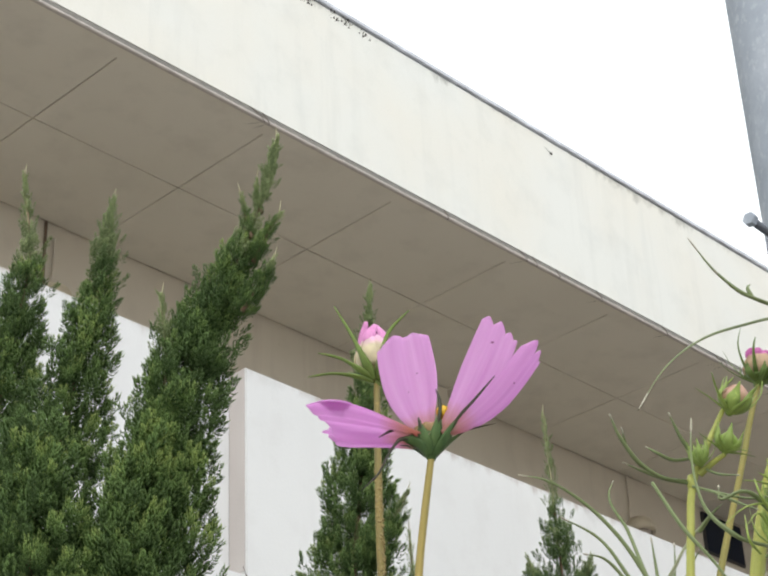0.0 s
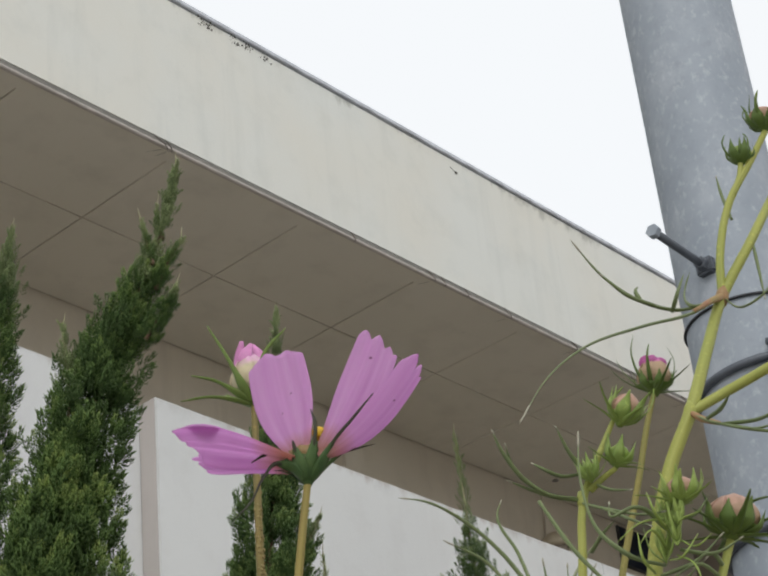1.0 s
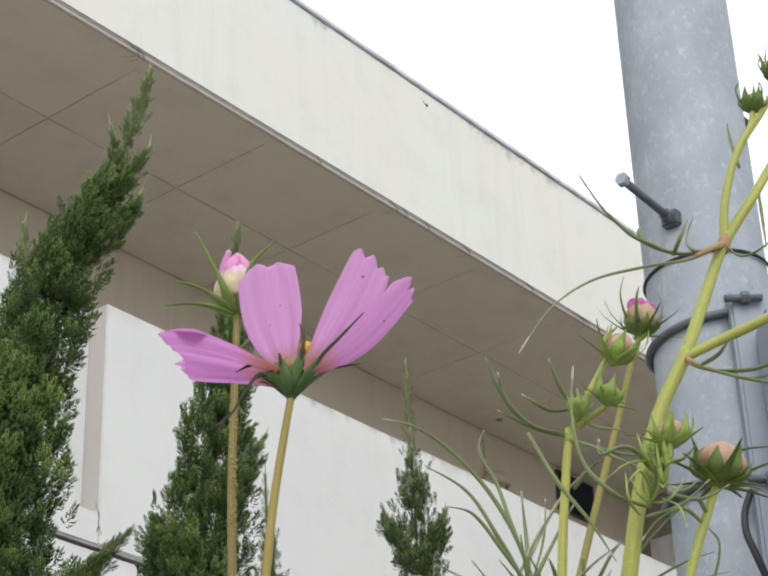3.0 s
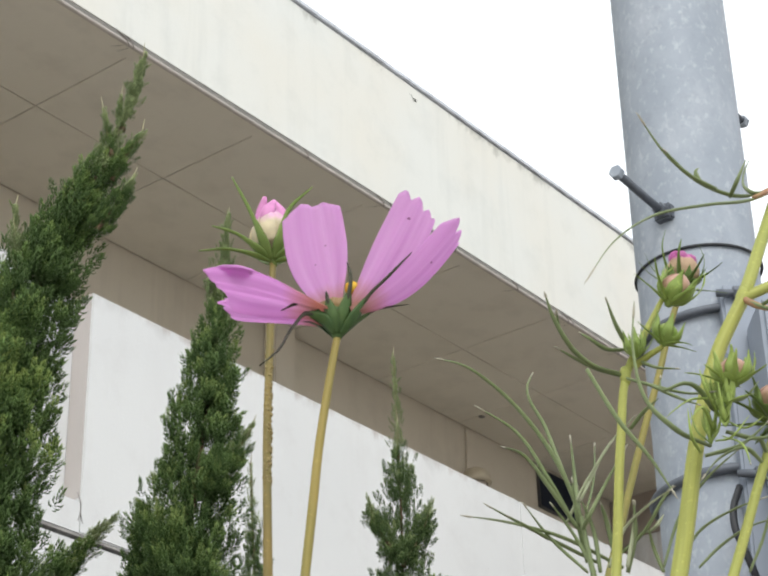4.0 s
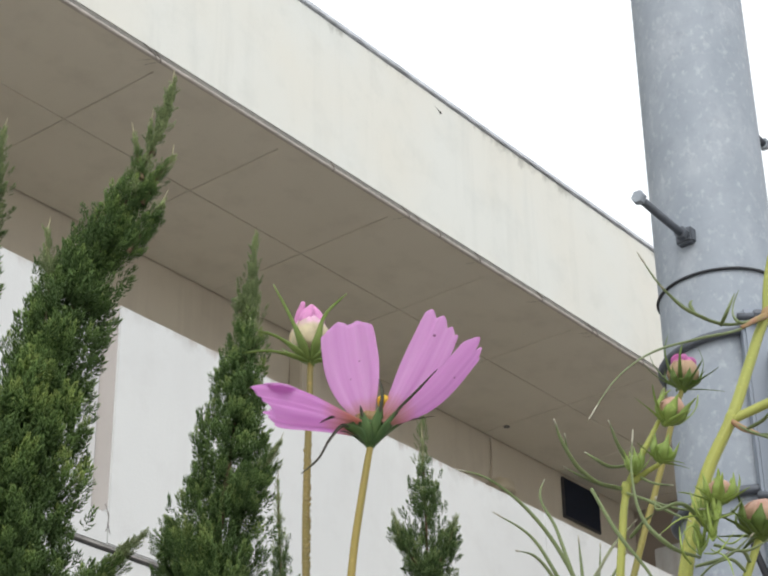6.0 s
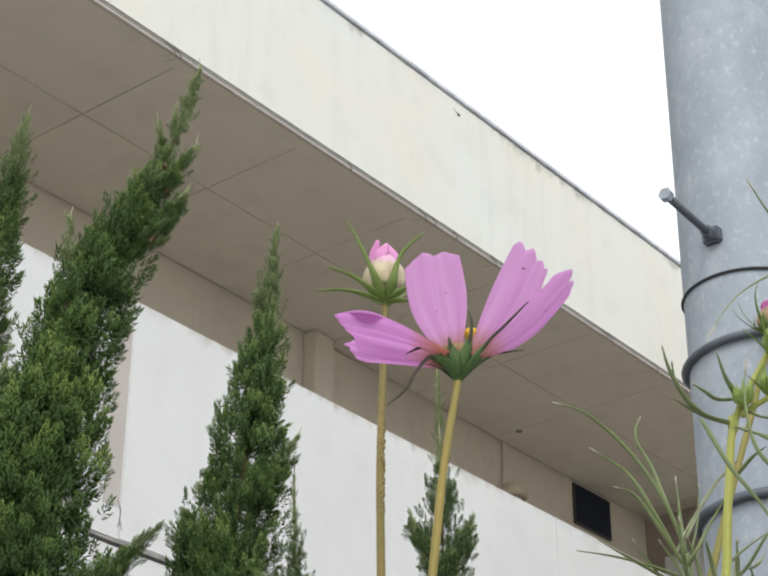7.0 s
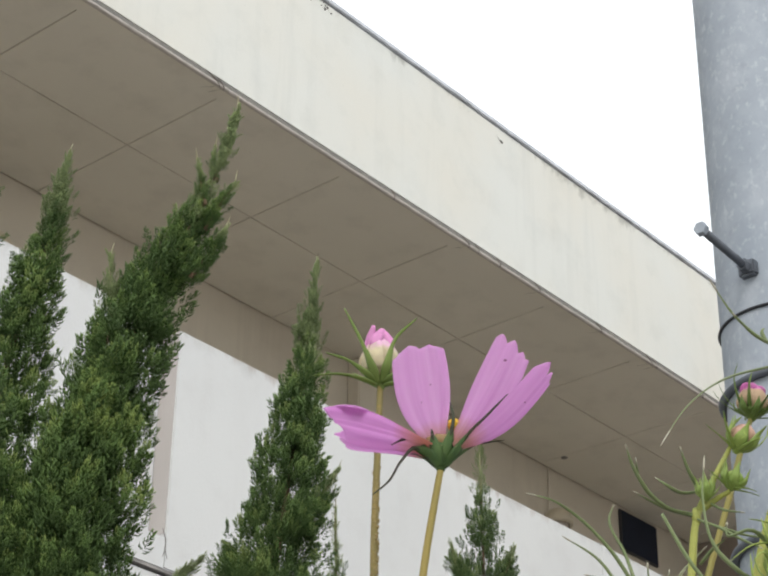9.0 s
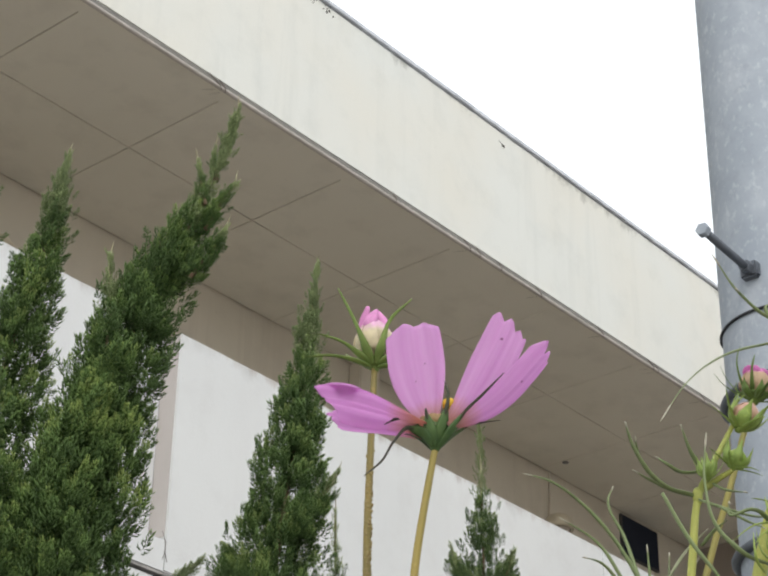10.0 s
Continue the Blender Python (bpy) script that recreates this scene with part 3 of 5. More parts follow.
# bracket plate with bolts on the clamp
PU = 0.637
bm = box(bmesh.new(), PU, PU + 0.20, 2.835, 2.87, 2.25, 2.885, 0.005)
for v in bm.verts:
    v.co = spot(*v.co)
plate = part("bracket_plate", bm, BOX_PAINT, pole, "grey painted bracket channel")
bm = box(bmesh.new(), PU + 0.035, PU + 0.20, 2.72, 2.834, 2.18, 2.80, 0.008)
for v in bm.verts:
    v.co = spot(*v.co)
part("box", bm, BOX_PAINT, plate, "grey painted equipment box")
for z in (2.862, 2.53):
    m = upright(spot(PU - 0.03, 2.825, z), spot(1, 0, 0))
    bm = lathe(bmesh.new(), [(0.0065, 0.02), (0.0065, 0.085)], m, 12)
    b = part("clamp_bolt", bm, STEEL_DARK, plate, smooth=True)
    bm = lathe(bmesh.new(), [(0.0105, 0.048), (0.012, 0.050), (0.012, 0.060), (0.0105, 0.063)], m, 6)
    part("nut", bm, STEEL_DARK, b)
bm = tube(bmesh.new(), [W((0.6308, 2.8400, 2.5134)), W((0.6114, 2.8200, 2.4633)), W((0.6092, 2.8100, 2.4302)), W((0.6206, 2.8100, 2.3913)), W((0.6351, 2.8200, 2.3514)), W((0.6412, 2.8400, 2.2896)), spot(PU + 0.06, 2.86, 1.5), spot(PU + 0.02, 2.86, 0.0)], [0.006, 0.006], 10, 8)
cable = part("cable", bm, RUBBER, pole, "black cable", True)

# ---------------------------------------------------------------- junipers


def cord_template(rng, cords, slim):
    """One brush of unit length along +z: thin cords that leave the axis at a slant and bow upwards."""
    vs, fs, along = [], [], []
    for c in range(cords):
        f = ((c + rng.uniform(0, 1)) / cords) ** 0.8
        a = c * 2.4 + rng.normal(0, 0.4)
        out = np.array([math.cos(a), math.sin(a), 0.0])
        root = np.array([0, 0, f * 0.74])
        spread = slim * rng.uniform(0.6, 1.1) * (1.2 - 0.85 * f)
        tip = root + out * spread + np.array([0, 0, rng.uniform(0.15, 0.25)]) + rng.normal(0, 0.025, 3)
        mid = root * 0.5 + tip * 0.5 + out * spread * 0.26 - np.array([0, 0, 0.03])
        d = (tip - root) / np.linalg.norm(tip - root)
        x = np.cross(d, [0.37, 0.61, 0.2])
        x /= np.linalg.norm(x)
        y = np.cross(d, x)
        r = rng.uniform(0.022, 0.032)
        base = len(vs)
        vs.append(root)
        along.append(0.15 + 0.25 * f)
        for k in range(3):
            b = k * 2.094 + a
            vs.append(mid + (x * math.cos(b) + y * math.sin(b)) * r)
            along.append(0.35 + 0.3 * f)
        vs.append(tip)
        along.append(0.75 + 0.25 * f)
        for k in range(3):
            i, j = base + 1 + k, base + 1 + (k + 1) % 3
            fs.extend([(base, j, i), (base + 4, i, j)])
    return np.array(vs), np.array(fs), np.array(along)


def frames(axes):
    """Rotation matrices that turn z into each axis."""
    z = axes / np.linalg.norm(axes, axis=1, keepdims=True)
    ref = np.where(np.abs(z[:, 2:3]) > 0.95, [[1.0, 0, 0]], [[0, 0, 1.0]])
    x = np.cross(ref, z)
    x /= np.linalg.norm(x, axis=1, keepdims=True)
    return np.stack([x, np.cross(z, x), z], axis=2)


def plume(rng, line, radii, tufts, sprays, size=1.0, open_tip=0.25, inner=2.0):
    """The sprays of one flame-shaped limb: compact brush-like tufts set round the limb, with gaps between them.
    Rows of place, direction, size, height on the limb and tone: young tips paler, shade painted in towards the foot."""
    pts = np.array([tuple(p) for p in curve_points(line, 10)])
    m = len(pts)
    tan = np.gradient(pts, axis=0)
    tan /= np.linalg.norm(tan, axis=1, keepdims=True)
    rad = np.interp(np.linspace(0, 1, m), np.linspace(0, 1, len(radii)), radii)
    prob = rad + 0.016
    prob /= prob.sum()
    pos, dirs, scl, top, age_shade, heads = [], [], [], [], [], []
    for _ in range(tufts * 14):
        if len(heads) >= tufts:
            break
        i = rng.choice(m, p=prob)
        a, R = rng.uniform(0, 2 * math.pi), rad[i]
        x = np.cross(tan[i], [0.3, 0.1, 0.9])
        x /= np.linalg.norm(x) + 1e-6
        y = np.cross(tan[i], x)
        out = x * math.cos(a) + y * math.sin(a)
        ln = min(0.070, 0.036 + R * 0.5) * rng.uniform(0.7, 1.2) * size
        reach = max(R * math.sqrt(rng.uniform(0.05, 1.0)) - ln * 0.26, 0.0)
        way = tan[i] * rng.uniform(0.7, 1.0) + out * rng.uniform(0.12, 0.48) * min(1.0, 0.10 + R * 14) + np.array([0, 0, 0.35])
        way /= np.linalg.norm(way)
        root = pts[i] + out * reach - tan[i] * ln * 0.5
        head = root + way * ln
        near = min(0.027, 0.004 + R * 0.28)
        if any(((head - q) ** 2).sum() < near * near for q in heads[-160:]):
            continue
        heads.append(head)
        tint = rng.uniform(-0.14, 0.14)
        # inner tufts painted darker as in shade, the limb's upper part paler
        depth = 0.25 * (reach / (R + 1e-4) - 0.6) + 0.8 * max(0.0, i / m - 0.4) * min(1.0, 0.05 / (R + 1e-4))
        p = np.cross(way, [0.3, 0.7, 0.2])
        p /= np.linalg.norm(p)
        q = np.cross(way, p)
        for k in range(sprays):
            f = (k + 0.5) / sprays
            b = k * 2.4 + a
            off = p * math.cos(b) + q * math.sin(b)
            pos.append(root + way * ln * (0.05 + 0.42 * f) + off * ln * 0.06)
            dirs.append(way + off * rng.uniform(0.3, 0.6) * (1.1 - f) * min(1.0, 0.3 + R * 14))
            scl.append(ln * rng.uniform(0.62, 0.82) * (1 - 0.22 * f))
            top.append(i / m + rng.normal(0, 0.05)), age_shade.append(0.02 + 0.55 * f + tint + depth)
    # loose inner fronds close to the limb, toned dark for the shade inside
    for _ in range(int(tufts * inner)):
        i = rng.choice(m, p=prob)
        off = np.clip(rng.normal(0, 0.42, 3), -0.66, 0.66) * rad[i]
        pos.append(pts[i] + off), dirs.append(tan[i] + off / (rad[i] + 1e-4) * 0.5 + rng.normal(0, 0.15, 3) + np.array([0, 0, 0.2]))
        scl.append(min(0.06, 0.020 + rad[i] * 0.55) * size), top.append(i / m), age_shade.append(rng.uniform(-0.1, 0.12) + 0.3 * max(0.0, i / m - 0.5))
    # leading shoots
    for i in range(int(m * (1 - open_tip)) - 1, m):
        pos.append(pts[i] + rng.normal(0, 0.002, 3)), dirs.append(tan[i] + rng.normal(0, 0.20, 3)), scl.append(0.030 * size)
        top.append(i / m), age_shade.append(0.7)
    return [np.array(v) for v in (pos, dirs, scl, top, age_shade)]


def crown_mesh(name, rng, limbs, material, parent, cords=40, slim=0.2, label=""):
    temps = [cord_template(rng, cords, slim * k) for k in (0.8, 0.9, 1.0, 1.0, 1.1, 1.2)]
    V, F, A, base = [], [], [], 0
    for pos, dirs, scl, age_shade in limbs:
        if not len(pos):
            continue
        R = frames(dirs)
        which = rng.integers(0, len(temps), len(pos))
        for k, (tv, tf, ta) in enumerate(temps):
            sel = np.where(which == k)[0]
            if not len(sel):
                continue
            v = np.einsum("nij,vj->nvi", R[sel], tv) * scl[sel, None, None] + pos[sel, None, :]
            f = tf[None] + (np.arange(len(sel)) * len(tv))[:, None, None] + base
            V.append(v.reshape(-1, 3)), F.append(f.reshape(-1, 3))
            # tuft bases and cord feet darkened as if shaded, tips paler
            A.append((age_shade[sel, None] * 0.75 + (ta[None] - 0.38) * 0.85).ravel())
            base += len(sel) * len(tv)
    ob = arrays(name, np.concatenate(V), np.concatenate(F), material, parent, label, smooth=False)
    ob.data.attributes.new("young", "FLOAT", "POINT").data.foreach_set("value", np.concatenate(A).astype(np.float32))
    return ob


MORE = 1.35


def juniper(seed, foot, limbs, label, material, trunk_r=0.05, slim=0.23, cords=26, inner=3.2):
    """limbs: (line of places, radii, tufts, fronds of a tuft, size); the trunk rises to the first limb's foot."""
    rng = np.random.default_rng(seed)
    random.seed(seed)
    tree = empty("juniper_tree", spot(foot[0], foot[1], 0.08), label, "tree", "junipers before the wall")
    made = []
    for line, radii, tufts, sprays, size in limbs:
        line = [spot(*p) - Vector((0, 0, 0.010)) for p in line]
        # the sprays and the shoot run on past the limb's end
        reach = line[-1] - line[-2]
        line[-1] -= reach * min(0.25, 0.018 / reach.length)
        radii = [r * (1.03 if r > 0.02 else 1.0) for r in radii]
        made.append(plume(rng, line, radii, int(tufts * MORE), max(int(sprays * 0.45), 4), size, inner=inner))
        bm = tube(bmesh.new(), line[:-1] + [line[-1] * 0.8 + line[-2] * 0.2], [0.010 if radii[0] > 0.12 else 0.005, 0.006 if radii[0] > 0.12 else 0.003, 0.0025, 0.0012], 7, 6)
        part("limb", bm, BARK, tree, smooth=True)
        if radii[-1] < 0.0025:
            up = (line[-1] - line[-2]).normalized()
            bend = up + Vector((random.uniform(-0.3, 0.3), random.uniform(-0.3, 0.3), 0.5))
            bm = tube(bmesh.new(), [line[-3], line[-2], line[-1], line[-1] + bend * 0.016, line[-1] + bend * 0.026], [0.0030, 0.0024, 0.0016, 0.0011, 0.0003], 6, 4)
            part("shoot", bm, SHOOT, tree, "straw-coloured shoot with a bare tip", True)
    tips = [(m[3] >= 0.60) & (m[2] < 0.042) & (limb[1][-1] < 0.006) for m, limb in zip(made, limbs)]
    old = [(m[0][~k], m[1][~k], m[2][~k], m[4][~k]) for m, k in zip(made, tips)]
    young = [(m[0][k], m[1][k], m[2][k], m[4][k]) for m, k in zip(made, tips)]
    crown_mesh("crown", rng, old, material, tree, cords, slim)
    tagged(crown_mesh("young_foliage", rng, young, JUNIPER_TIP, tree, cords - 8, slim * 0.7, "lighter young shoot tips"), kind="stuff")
    top = spot(*limbs[0][0][0])
    low = spot(foot[0], foot[1], 0.08)
    wide = max(limbs[0][1][0] * 2.1, 0.2)
    skirt = [low.lerp(top, f) for f in (0.06, 0.35, 0.7, 1.0)]
    lower = plume(rng, skirt, [wide * 0.8, wide * 1.2, wide * 1.05, limbs[0][1][0]], 120, 4, 2.3, 0.0, 1.4)
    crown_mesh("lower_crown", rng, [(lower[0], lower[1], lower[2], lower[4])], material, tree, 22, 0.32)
    bm = tube(bmesh.new(), [low, low.lerp(top, 0.5) + Vector((0.04, -0.03, 0)), top], [trunk_r * 1.3, trunk_r, 0.016], 12, 6, jitter=0.08)
    part("trunk", bm, BARK, tree, smooth=True)
    return tree


H1, H2, H3, H4 = 2.95, 3.66, 4.12, 4.10
juniper(3, (-0.62, H1), [
    ([(-0.6027, 2.9500, 2.3428), (-0.6067, 2.9500, 2.6031), (-0.5848, 2.9500, 2.8266), (-0.5319, 2.9500, 3.0241), (-0.4764, 2.9500, 3.1583), (-0.4212, 2.9500, 3.3088), (-0.3993, 2.9500, 3.3865), (-0.3830, 2.9500, 3.4752)], [0.105, 0.112, 0.108, 0.096, 0.076, 0.054, 0.042, 0.014, 0.017, 0.014, 0.002], 220, 13, 1.0),
    ([(-0.4319, 2.9300, 3.2308), (-0.4434, 2.9300, 3.2798), (-0.4535, 2.9300, 3.3350)], [0.010, 0.010, 0.001], 12, 9, 0.8),
    ([(-0.4170, 2.9500, 3.2977), (-0.4243, 2.9500, 3.3365), (-0.4260, 2.9500, 3.3734)], [0.007, 0.009, 0.001], 9, 9, 0.75),
    ([(-0.4309, 2.9400, 3.1834), (-0.4017, 2.9400, 3.2474), (-0.3748, 2.9400, 3.2905)], [0.016, 0.016, 0.001], 18, 10, 0.8),
    ([(-0.4498, 2.9200, 3.0674), (-0.4124, 2.9200, 3.1290), (-0.3874, 2.9200, 3.1759)], [0.024, 0.020, 0.002], 22, 10, 0.85),
    ([(-0.5866, 2.9000, 2.6725), (-0.5877, 2.9000, 2.8600), (-0.5855, 2.9000, 2.9876), (-0.5973, 2.9000, 3.1151)], [0.06, 0.055, 0.035, 0.02, 0.002], 60, 12, 0.9),
    ([(-0.7877, 3.0500, 2.5068), (-0.8124, 3.0500, 2.8388), (-0.7809, 3.0500, 3.0719), (-0.7463, 3.0500, 3.2425), (-0.7361, 3.0500, 3.3431), (-0.7293, 3.0500, 3.4352)], [0.15, 0.13, 0.075, 0.05, 0.03, 0.017, 0.002], 150, 13, 1.0),
    ([(-0.9913, 3.1200, 2.7361), (-0.9553, 3.1200, 3.0388), (-0.9268, 3.1200, 3.2106), (-0.9139, 3.1200, 3.3691), (-0.9369, 3.1200, 3.5566)], [0.13, 0.11, 0.07, 0.045, 0.022, 0.002], 110, 13, 1.0),
    ([(-0.6389, 2.8800, 2.4112), (-0.6410, 2.8800, 2.5658), (-0.6118, 2.8800, 2.7445), (-0.5627, 2.8800, 2.9025)], [0.10, 0.088, 0.070, 0.044, 0.015], 110, 13, 1.0),
    ([(-0.7908, 2.8500, 2.4122), (-0.7994, 2.8500, 2.5665), (-0.8010, 2.8500, 2.7468), (-0.8155, 2.8500, 2.8518)], [0.14, 0.13, 0.10, 0.06, 0.02], 120, 13, 1.0),
    ([(-1.0253, 3.0000, 2.5972), (-0.9943, 3.0000, 2.8808), (-0.9816, 3.0000, 3.0848), (-0.9732, 3.0000, 3.2352)], [0.15, 0.12, 0.08, 0.04, 0.003], 80, 13, 1.0),
], "tall dark green juniper with twisted flame-shaped limbs", JUNIPER, 0.07)
juniper(5, (-0.30, H2), [
    ([(-0.3713, 3.6600, 2.5639), (-0.3458, 3.6600, 2.7217), (-0.3162, 3.6600, 2.9763), (-0.2938, 3.6600, 3.1630), (-0.2842, 3.6600, 3.3335), (-0.2773, 3.6600, 3.4341), (-0.2680, 3.6600, 3.5369)], [0.14, 0.115, 0.092, 0.068, 0.045, 0.028, 0.014, 0.002], 200, 13, 1.0),
    ([(-0.2881, 3.6000, 2.8501), (-0.2430, 3.6000, 2.9158), (-0.1994, 3.6000, 2.9939)], [0.046, 0.038, 0.020, 0.002], 40, 12, 0.8),
    ([(-0.3636, 3.6000, 2.6478), (-0.4071, 3.6000, 2.7436), (-0.4408, 3.6000, 2.8251)], [0.07, 0.06, 0.04, 0.006], 40, 12, 0.9),
    ([(-0.6750, 3.7500, 2.6183), (-0.6093, 3.7500, 2.7252), (-0.5550, 3.7500, 2.7850), (-0.4917, 3.7500, 2.8510)], [0.05, 0.045, 0.032, 0.02, 0.003], 50, 12, 0.85),
], "green juniper with a slender pointed top", JUNIPER_FRESH, 0.06)
juniper(7, (-0.22, H3), [
    ([(-0.2204, 4.1200, 2.7072), (-0.2251, 4.1200, 2.8251), (-0.2325, 4.1200, 2.9709), (-0.2390, 4.1200, 3.1277)], [0.062, 0.050, 0.032, 0.018, 0.002], 90, 9, 0.75),
], "small pale green young juniper", JUNIPER_FAR, 0.03, 0.20, 22, 1.6)
juniper(9, (0.09, H4), [
    ([(0.1138, 4.1000, 2.6029), (0.1155, 4.1000, 2.7641), (0.1160, 4.1000, 2.9801), (0.1125, 4.1000, 3.1300), (0.1107, 4.1000, 3.2587), (0.1064, 4.1000, 3.3910)], [0.115, 0.090, 0.064, 0.042, 0.020, 0.014, 0.002], 125, 10, 0.85),
    ([(0.1143, 4.0600, 2.8444), (0.0541, 4.0600, 2.9411), (0.0357, 4.0600, 3.0084)], [0.03, 0.025, 0.003], 26, 10, 0.9),
    ([(0.1141, 4.0600, 2.8325), (0.1675, 4.0600, 2.9273), (0.1891, 4.0600, 3.0001)], [0.035, 0.03, 0.003], 30, 10, 0.9),
    ([(0.1332, 4.0600, 2.7041), (0.1845, 4.0600, 2.7495), (0.2198, 4.0600, 2.8015)], [0.04, 0.035, 0.005], 30, 10, 0.9),
], "slim light green juniper with an upright thin leader", JUNIPER_FAR, 0.04, 0.22, 24, 2.2)

# ---------------------------------------------------------------- cosmos


def stem(plant, name, pts, radii, material, sides=14, ground_foot=True, rough=False, label=""):
    line = [W(p) for p in pts]
    if ground_foot:
        low = line[0]
        foot = Vector((plant.location.x, plant.location.y, 0.09))
        out = (line[0] - line[1]).normalized()
        near = low + out * 0.04
        far = near.lerp(foot, 0.12) + out * 0.03
        line = [foot, foot.lerp(far, 0.35), foot.lerp(far, 0.65), foot.lerp(far, 0.85), far, near] + line
        radii = [radii[0] * 1.3] + [radii[0]] * 5 + list(radii)
    return part(name, tube(bmesh.new(), line, radii, sides, 10, ridge=0.03, wrap=True), material, plant, label, True)


def bud(plant, at, axis, r, tall, material, label, bracts, reach, seed, bract_mat=BRACT, rise=(15, 60), inner=5, cup=1.0, furl=0, wrap=0.62, peak=1.0, broad=1.0, layers=0, fine=0.16, cup_r=1.0):
    """A flower bud: an ovoid body wrapped in petals, a green cup, broad bracts that hug it and narrow ones that spread."""
    rng = random.Random(seed)
    axis = Vector(axis).normalized()
    m = upright(at, axis)
    turn = m.to_3x3()

    def girth(f):
        return max(r * math.sin(math.pi * (0.12 + 0.86 * f)) ** 0.7 * (1 - 0.18 * f), r * 0.03)

    bm = lathe(bmesh.new(), [(girth(k / 12), tall * k / 12) for k in range(13)], m, 40, 7, 0.06)
    body = part("bud", bm, material, plant, label, True)
    for k in range(layers):
        # overlapping outer petals, their edges a little proud of the next
        bm = bmesh.new()
        a0, span, top = 2 * math.pi * (k + rng.uniform(-0.12, 0.12)) / layers, 4.2 / layers, rng.uniform(0.86, 0.97)
        grid = []
        for i in range(9):
            f = 0.12 + (top - 0.12) * i / 8
            row = []
            for j in range(9):
                v = -1 + j / 4
                g = f - 0.10 * v * v * i / 8
                a = a0 + span * v * (1 - 0.25 * (i / 8) ** 3)
                rad = girth(g) * (1.035 + 0.05 * v + 0.05 * abs(v) ** 3)
                row.append(bm.verts.new(m @ Vector((rad * math.cos(a), rad * math.sin(a), tall * g))))
            grid.append(row)
        for p, q in zip(grid, grid[1:]):
            for j in range(8):
                bm.faces.new((p[j], p[j + 1], q[j + 1], q[j]))
        outer = part("outer_petal", bm, material, body, smooth=True)
        sol = outer.modifiers.new("thickness", "SOLIDIFY")
        sol.thickness, sol.offset = r * 0.05, 0
    bm = lathe(bmesh.new(), [(r * 0.18, -tall * 0.24), (r * 0.32 * cup_r, -tall * 0.14), (r * 0.66 * cup_r, tall * 0.0), (r * 0.94 * cup_r, tall * 0.14 * cup), (r * 0.96 * cup_r, tall * 0.2 * cup)], m, 20)
    part("calyx", bm, bract_mat, body, smooth=True)
    for k in range(furl):
        a = 2 * math.pi * (k + 0.2) / furl
        o, sd = Vector((math.cos(a), math.sin(a), 0)), Vector((-math.sin(a), math.cos(a), 0))
        pts = [m @ (o * r * 0.45 + Vector((0, 0, tall * 0.6))), m @ (o * r * 0.46 + sd * r * 0.1 + Vector((0, 0, tall * 0.86))), m @ (o * r * 0.12 + sd * r * 0.3 + Vector((0, 0, tall * rng.uniform(1.0, 1.16) * peak)))]
        bm = tube(bmesh.new(), pts, [r * 0.30, r * 0.40, r * 0.30, r * 0.10], 8, 5, flat=0.5)
        part("furled_petal", bm, FURLED_DEEP if material is BUD_MAGENTA else FURLED, body, "pink furled petal", True)
    for k in range(inner):
        a = 2 * math.pi * (k + 0.3 + rng.uniform(-0.1, 0.1)) / inner
        o = Vector((math.cos(a), math.sin(a), 0))
        h = tall * wrap * rng.uniform(0.85, 1.2)
        flare = rng.uniform(1.10, 1.5)
        pts = [m @ (o * r * 0.45 + Vector((0, 0, -tall * 0.06))), m @ (o * r * 1.08 + Vector((0, 0, h * 0.35))), m @ (o * r * 1.18 + Vector((0, 0, h * 0.75))), m @ (o * r * flare + Vector((0, 0, h * 1.15)))]
        w = r * 0.40 * broad * 6 / max(inner, 5)
        part("inner_bract", blade(bmesh.new(), pts, [w * 0.7, w, w * 0.95, w * 0.6, w * 0.28, w * 0.10], turn @ o, 0.3), bract_mat, body, smooth=True)
    for k in range(bracts):
        a = 2 * math.pi * (k + rng.uniform(-0.3, 0.3)) / bracts
        o = Vector((math.cos(a), math.sin(a), 0))
        ln = reach * rng.uniform(0.75, 1.3)
        e = radians(rng.uniform(*rise))
        way = o * math.cos(e) + Vector((0, 0, math.sin(e)))
        bend = Vector((0, 0, rng.uniform(-0.22, 0.16))) - o * (0.35 * math.sin(e) ** 3) + Vector((-o.y, o.x, 0)) * rng.uniform(-0.2, 0.2)
        root = o * r * 0.45 + Vector((0, 0, -tall * 0.05))
        pts = [m @ (root - o * r * 0.15 - Vector((0, 0, tall * 0.05)))]
        for f in (0.33, 0.66, 1.0):
            pts.append(m @ (root + o * r * 0.45 * math.sin(math.pi * f) * math.sin(e) + way * ln * f + bend * ln * f * f))
        w = max(r * fine, 0.00045)
        part("bract", blade(bmesh.new(), pts, [w * 1.3, w * 1.4, w, w * 0.7, w * 0.6, w * 0.2], turn @ (o * 0.5 - Vector((0, 0, 0.6))), 0.45), bract_mat, body, smooth=True)
    return body


